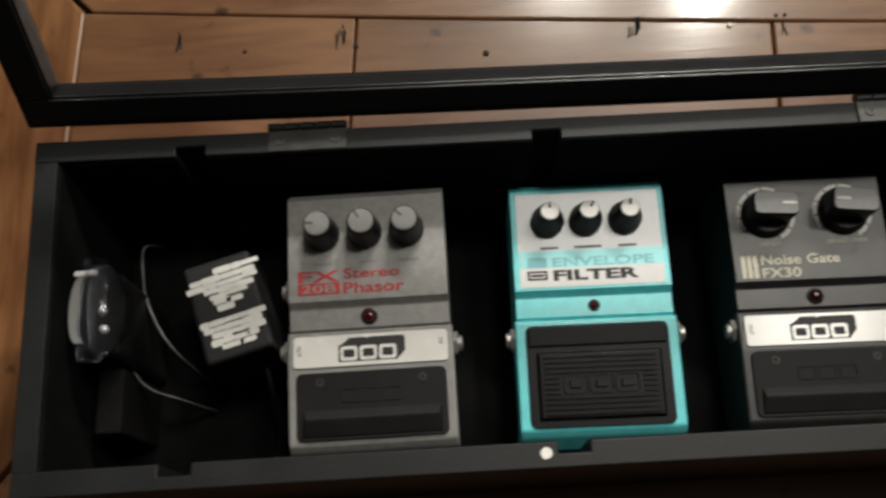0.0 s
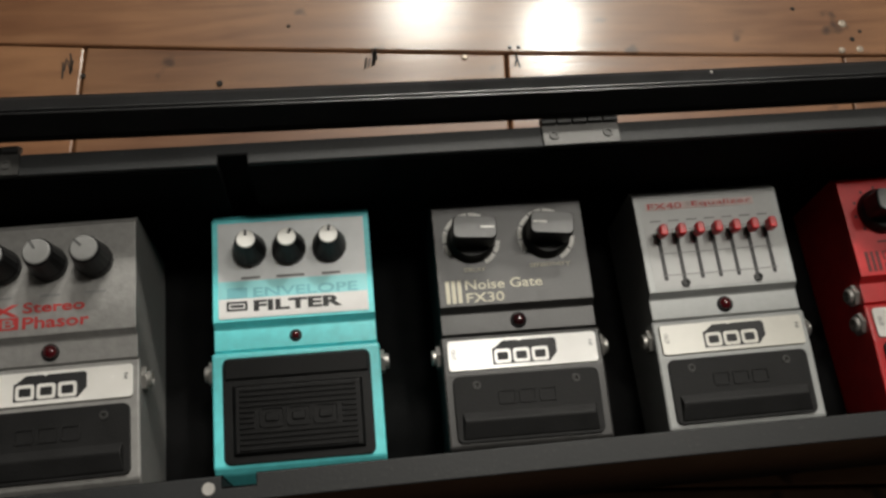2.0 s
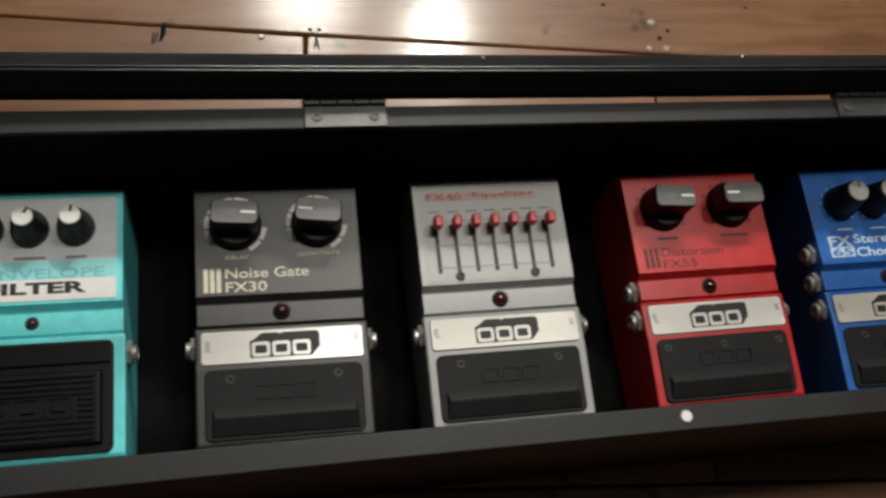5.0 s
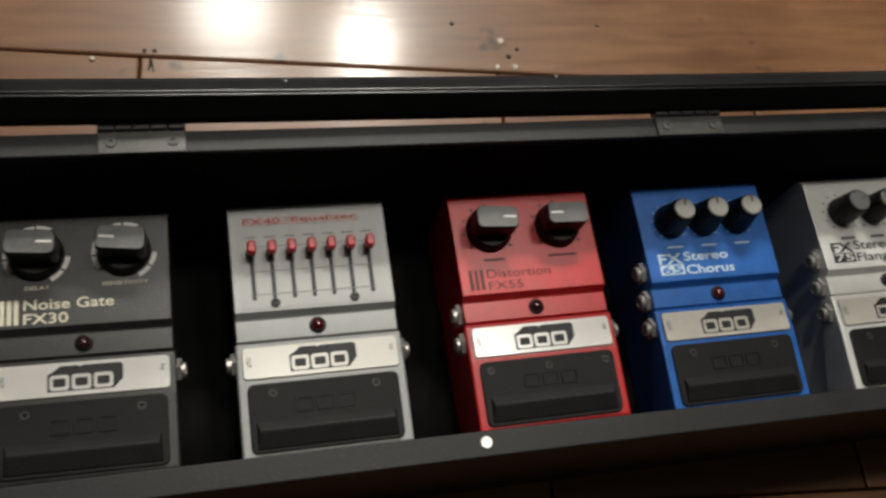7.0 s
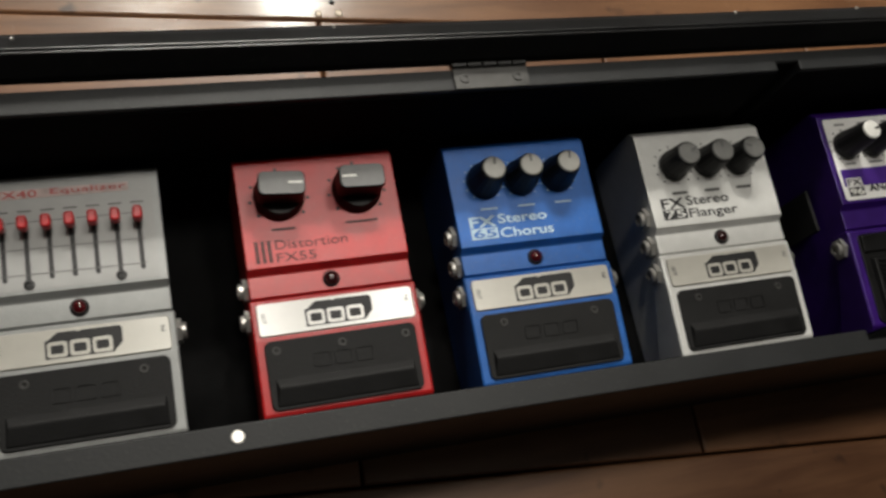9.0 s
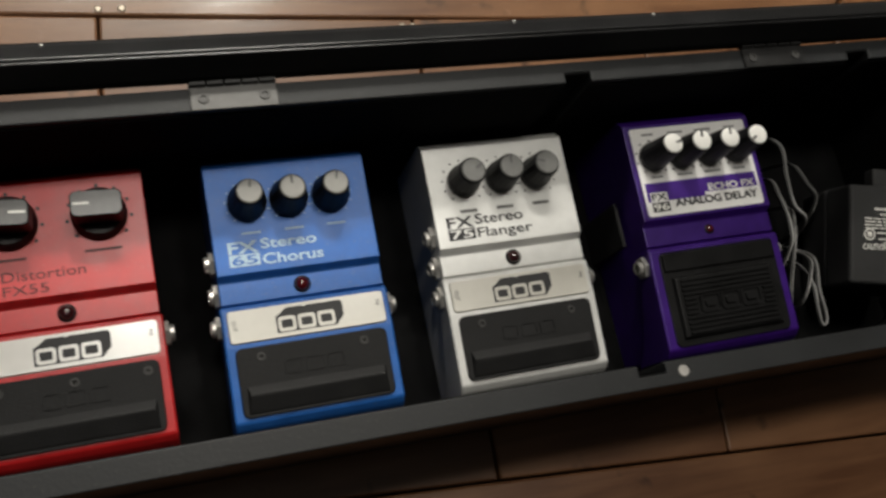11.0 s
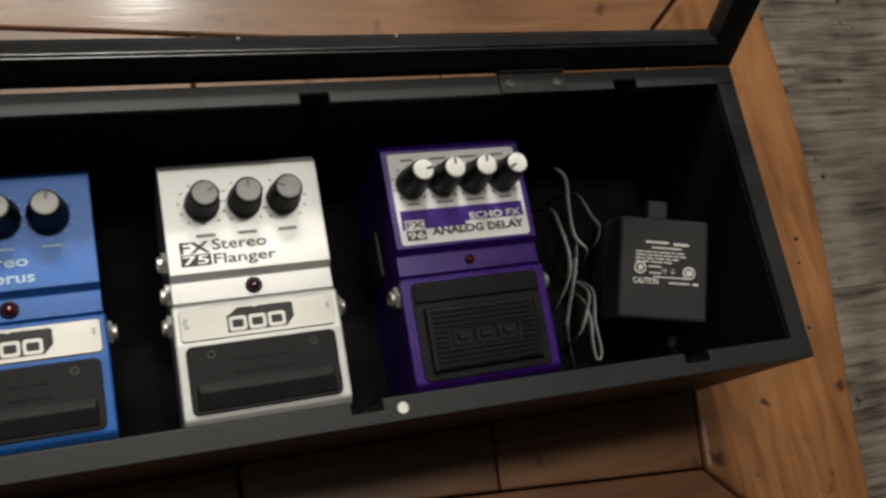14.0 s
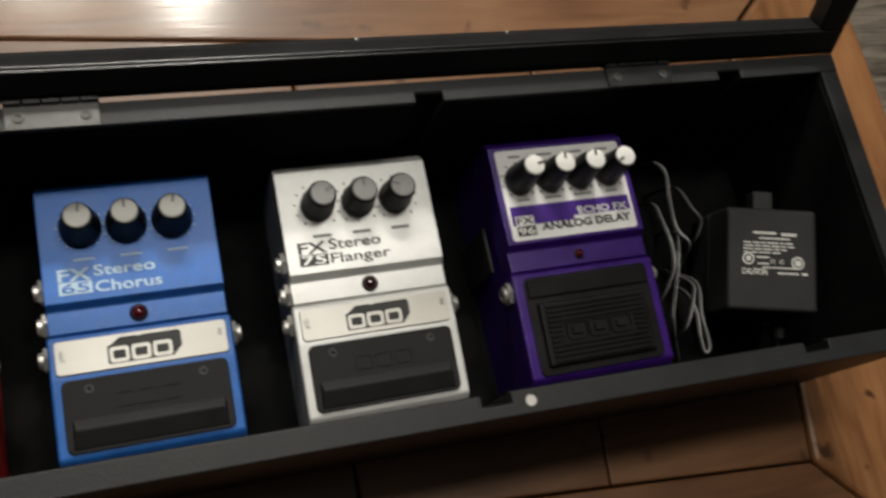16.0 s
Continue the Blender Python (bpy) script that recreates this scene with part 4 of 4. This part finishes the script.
# ---------------------------------------------------------------- adapters, cords and wrappings
def adapter(label, m, marks, size=(0.045, 0.052, 0.046), ink=INK_WHITE):
    a = thing("power_adapter", label, "power adapter", m)
    w, l, h = size
    body = bevelled(box(-w / 2, w / 2, -l / 2, l / 2, 0, h * 0.55), 0.0022, 3)
    top = solid([(-w / 2, -l / 2), (w / 2, -l / 2), (w / 2, l / 2), (-w / 2, l / 2)], h * 0.45, Matrix.Translation((0, 0, h * 0.55)))
    for v in top.verts:
        if v.co.z > h * 0.9:
            v.co.x, v.co.y = v.co.x * 0.955, v.co.y * 0.955
    smooth(part("lower_shell", body, ADAPTER, a), 40)
    smooth(part("upper_shell", bevelled(top, 0.0018, 3), ADAPTER, a), 40)
    for kind, x, y, bw, bh in marks:
        at = Matrix.Translation((x, y, h + 0.00005))
        if kind == "bar":
            part("print_bar", solid(rounded(bw, bh, min(bw, bh) * 0.3, 3), 0.0001, at), ink, a)
        elif kind == "ring":
            part("print_ring", ring_plate(rounded(bw, bw, bw * 0.49, 5), rounded(bw * 0.74, bw * 0.74, bw * 0.36, 5), 0.0001, at), ink, a)
        else:
            bm = lettering(kind, -bw / 2, bw / 2, -bh / 2, bh / 2, 0.0001, 0.02)
            bm.transform(at)
            part("lettering", bm, ink, a)
    return a


random.seed(9)
marks = [("bar", -0.004, 0.0125, 0.012, 0.0012), ("bar", 0.0085, 0.0120, 0.008, 0.0015), ("bar", 0.001, 0.0095, 0.016, 0.0009)]
for r, y in enumerate((0.0070, 0.0052, 0.0034, 0.0016)):
    x = -0.0150
    while x < 0.010 - 0.002 * r:
        w = random.uniform(0.002, 0.006)
        marks.append(("bar", x + w / 2, y, w, 0.0008))
        x += w + 0.0008
marks += [("ring", -0.0125, -0.0020, 0.0062, 0), ("bar", -0.0125, -0.0020, 0.0024, 0.0030), ("ring", 0.0130, -0.0035, 0.0066, 0), ("bar", 0.0130, -0.0035, 0.0034, 0.0032),
          ("ring", 0.0000, -0.0030, 0.0022, 0), ("ring", 0.0045, -0.0032, 0.0022, 0), ("bar", -0.0050, -0.0010, 0.007, 0.0008), ("bar", -0.0048, -0.0045, 0.006, 0.0008),
          ("bar", 0.0045, -0.0066, 0.020, 0.0007), ("CAUTION", -0.0095, -0.0090, 0.0130, 0.0034), ("bar", 0.0080, -0.0095, 0.0110, 0.0009), ("bar", 0.0165, -0.0095, 0.0030, 0.0012)]
marks = [(kind, x * 0.94, y * 0.87 + 0.0018, w * 0.94, t * 0.87) for kind, x, y, w, t in marks]
tall = 0.052
right = adapter("black plastic plug-in power adapter with white printing", pose(0.6982, 0.0475, 0.0660, 11, -11.5, -14) @ Matrix.Translation((0, 0, -tall)), marks, (0.0455, 0.0515, tall), FADED_PRINT)
smooth(part("cord_relief", turned([(0.0040, 0), (0.0036, 0.004), (0.0026, 0.012)], 12, pose(0.012, -0.0235, 0.030, 90, 0, 0)), ADAPTER, right))
part("prong_block", bevelled(box(-0.0065, 0.0035, 0.0238, 0.0345, tall - 0.016, tall - 0.007), 0.001, 2), ADAPTER, right)

# White print; the bars are thick and bright to include the glare on it.
marks = []
for r, (y, a, b) in enumerate(((0.0170, -0.002, 0.014), (0.0140, -0.013, 0.014), (0.0112, -0.015, 0.013), (0.0085, -0.008, 0.009), (0.0058, -0.006, 0.006), (0.0030, -0.005, 0.004), (0.0002, -0.004, 0.003),
                               (-0.0055, -0.013, 0.012), (-0.0083, -0.012, 0.010), (-0.0111, -0.009, 0.012), (-0.0139, -0.010, 0.008), (-0.0166, -0.006, 0.005))):
    x = a
    while x < b:
        w = random.uniform(0.003, 0.009)
        marks.append(("bar", min(x + w / 2, b), y + random.uniform(-0.0003, 0.0003), w + 0.0006, random.uniform(0.0021, 0.0032)))
        x += w + 0.0005
adapter("black plastic power adapter with white printing, thickened for glare", pose(-0.1278, 0.0713, SILL, 0, 0, 16), marks, (0.0308, 0.0470, 0.060))


def cord(name, label, pts, r=0.0013, stripe=0.0):
    c = thing(name, label, "cable", pose(*pts[0][:2], SILL))
    o = Vector((pts[0][0], pts[0][1], SILL))
    loc = [Vector(q) - o for q in pts]
    smooth(part("sheath", tube(loc, r), WIRE, c), 80)
    if stripe:
        smooth(part("stripe", tube([q + Vector((0.0006, 0, r * 1.1)) for q in loc], r * stripe, 6), WIRE_STRIPE, c, "white stripe of the twin wire"), 80)
    return c


Z = SILL
cord("twin_wire", "black twin wire with a white stripe", [(0.6659, 0.1211, Z + 0.002), (0.6684, 0.1161, Z + 0.020), (0.6698, 0.1136, Z + 0.029), (0.6733, 0.1069, Z + 0.031), (0.6719, 0.0924, Z + 0.030), (0.6712, 0.0770, Z + 0.030), (0.6767, 0.0678, Z + 0.028), (0.6809, 0.0611, Z + 0.002)], 0.00085, 0.56)
cord("twin_wire", "black twin wire with a white stripe", [(0.6609, 0.0991, Z + 0.002), (0.6631, 0.0929, Z + 0.026), (0.6648, 0.0835, Z + 0.029), (0.6664, 0.0681, Z + 0.029), (0.6640, 0.0564, Z + 0.028), (0.6583, 0.0449, Z + 0.020), (0.6559, 0.0391, Z + 0.002)], 0.00085, 0.44)
cord("twin_wire", "black twin wire with a white stripe", [(0.6769, 0.1051, Z + 0.002), (0.6795, 0.0999, Z + 0.026), (0.6841, 0.0869, Z + 0.029), (0.6874, 0.0792, Z + 0.028), (0.6841, 0.0703, Z + 0.020), (0.6819, 0.0651, Z + 0.002)], 0.00094, 0.24)
cord("twin_wire", "black twin wire with a white stripe", [(0.6779, 0.0831, Z + 0.002), (0.6765, 0.0767, Z + 0.020), (0.6701, 0.0591, Z + 0.024), (0.6606, 0.0375, Z + 0.024), (0.6594, 0.0300, Z + 0.022), (0.6627, 0.0228, Z + 0.014), (0.6689, 0.0151, Z + 0.002)], 0.00094, 0.28)
cord("twin_wire", "black twin wire with a white stripe", [(0.6749, 0.0631, Z + 0.002), (0.6728, 0.0495, Z + 0.026), (0.6708, 0.0409, Z + 0.028), (0.6638, 0.0273, Z + 0.024), (0.6609, 0.0221, Z + 0.002)], 0.00085, 0.48)
cord("twin_wire", "looped black twin wire with a white stripe", [(0.6779, 0.0611, Z + 0.002), (0.6760, 0.0491, Z + 0.026), (0.6719, 0.0320, Z + 0.029), (0.6719, 0.0167, Z + 0.028), (0.6690, 0.0138, Z + 0.027), (0.6685, 0.0219, Z + 0.028), (0.6708, 0.0350, Z + 0.027), (0.6729, 0.0471, Z + 0.018), (0.6739, 0.0551, Z + 0.002)], 0.00076, 0.56)
cord("adapter_cord", "thin black cord curling from the adapter", [(0.7085, 0.0215, Z + 0.028), (0.7105, 0.0120, Z + 0.026), (0.7060, 0.0080, Z + 0.018), (0.6980, 0.0075, Z + 0.006), (0.6840, 0.0095, Z + 0.0015)], 0.0014)
cord("adapter_cord", "thin black cord loosely coiled on the lining", [(-0.1775, 0.1210, Z + 0.002), (-0.1750, 0.1090, Z + 0.034), (-0.1736, 0.0926, Z + 0.036), (-0.1714, 0.0831, Z + 0.036), (-0.1646, 0.0681, Z + 0.034), (-0.1560, 0.0570, Z + 0.030), (-0.1490, 0.0500, Z + 0.002)], 0.00080, 0.32)
cord("adapter_cord", "thin black cord loosely coiled on the lining", [(-0.1770, 0.0700, Z + 0.002), (-0.1790, 0.0570, Z + 0.032), (-0.1740, 0.0482, Z + 0.034), (-0.1669, 0.0420, Z + 0.034), (-0.1550, 0.0379, Z + 0.030), (-0.1470, 0.0370, Z + 0.002)], 0.00085, 0.32)
cord("adapter_cord", "thin black cord loosely coiled on the lining", [(-0.1175, 0.0520, Z + 0.030), (-0.1163, 0.0490, Z + 0.032), (-0.1145, 0.0380, Z + 0.026), (-0.1150, 0.0240, Z + 0.008), (-0.1180, 0.0140, Z + 0.0015)], 0.0013)


def blister():
    """A bowed clear plastic wrapper on a dark roll, with a dark block standing before it."""
    w = thing("plastic_wrapper", "crumpled clear plastic wrapper with glossy glints", "wrapper", pose(-0.1780, 0.0690, SILL))
    bm = bmesh.new()
    rows = []
    random.seed(3)
    for i in range(15):
        t = i / 14
        bulge = max(0.12, math.sin(math.pi * t)) ** 0.35
        row = []
        for j in range(16):
            a = 2 * math.pi * j / 16
            r = 0.0102 * bulge * (1 + 0.06 * random.uniform(-1, 1))
            row.append(bm.verts.new((r * math.cos(a) + 0.004 * math.sin(math.pi * t) - 0.002, 0.0215 - 0.043 * t, 0.0735 + 0.9 * r * math.sin(a))))
        rows.append(row)
    for a, b in zip(rows, rows[1:]):
        for j in range(16):
            bm.faces.new((a[j], b[j], b[(j + 1) % 16], a[(j + 1) % 16]))
    bm.faces.new(rows[0])
    bm.faces.new(rows[-1][::-1])
    bmesh.ops.recalc_face_normals(bm, faces=bm.faces)
    smooth(part("clear_film", bm, BLISTER, w), 80)
    arc = [(-0.0050 - 0.0045 * math.cos(radians(a)), -0.001 + 0.0150 * math.sin(radians(a))) for a in range(-80, 81, 16)]
    inner = [(x + 0.0062 - 0.002 * abs(y) / 0.015, y) for x, y in arc[::-1]]
    part("label_band", bevelled(solid(arc + inner, 0.0012, Matrix.Translation((0, 0, 0.0785))), 0.0003, 1), CAP_LIGHT, w, "pale bowed paper band inside the wrapper")
    # The bright glare along the wrapper's top edge, drawn as a white bar.
    part("glare_band", bevelled(box(-0.0085, 0.0005, 0.0125, 0.0150, 0.0765, 0.0800), 0.0006, 2), CAP_WHITE, w, "white bar painted as glare on the wrapper top")
    # Two glints on the film, modelled as small pale studs.
    for x, y in ((0.0048, -0.0030), (0.0060, -0.0105)):
        smooth(part("film_glint", turned([(0.0020, -0.001), (0.0017, 0.0006), (0.0007, 0.0012)], 10, Matrix.Translation((x, y, 0.0805))), GLINT, w, "pale stud painted as a glint on the film"), 80)
    part("dark_roll", bevelled(box(-0.007, 0.007, -0.018, 0.018, 0, 0.066), 0.003, 3), WIRE, w, "dark roll inside the wrapper")
    # Unidentified dark upright thing, added as a plain tall block.
    s = thing("dark_upright", "dark block standing on the lining", "strip", pose(-0.1795, 0.0340, SILL))
    part("strip", bevelled(box(-0.0056, 0.0056, -0.0125, 0.0155, 0, 0.050), 0.001, 2), MATT_BLACK, s)


blister()
v = thing("hook_tape", "thin dark grey strip of hook tape standing beside the purple pedal", "tape strip", pose(0.5673, 0.0761, SILL))
part("strip", bevelled(box(-0.0008, 0.0008, -0.011, 0.011, 0, 0.036), 0.0005, 1), ADAPTER, v)


# ---------------------------------------------------------------- floor planks
planks = bpy.data.objects["floor"]
random.seed(2)
for r in range(23):
    y0 = -1.8 + 0.19 * r
    x = -1.6 - random.uniform(0, 0.6)
    while x < 2.4:
        x2 = x + 1.2
        a, b = max(x, -1.6), min(x2, 2.4)
        if b - a > 0.02:
            part("plank", box(a + 0.0004, b - 0.0004, y0 + 0.0004, min(y0 + 0.1896, 2.6), -0.390, -0.380), FLOORING, planks)
        x = x2
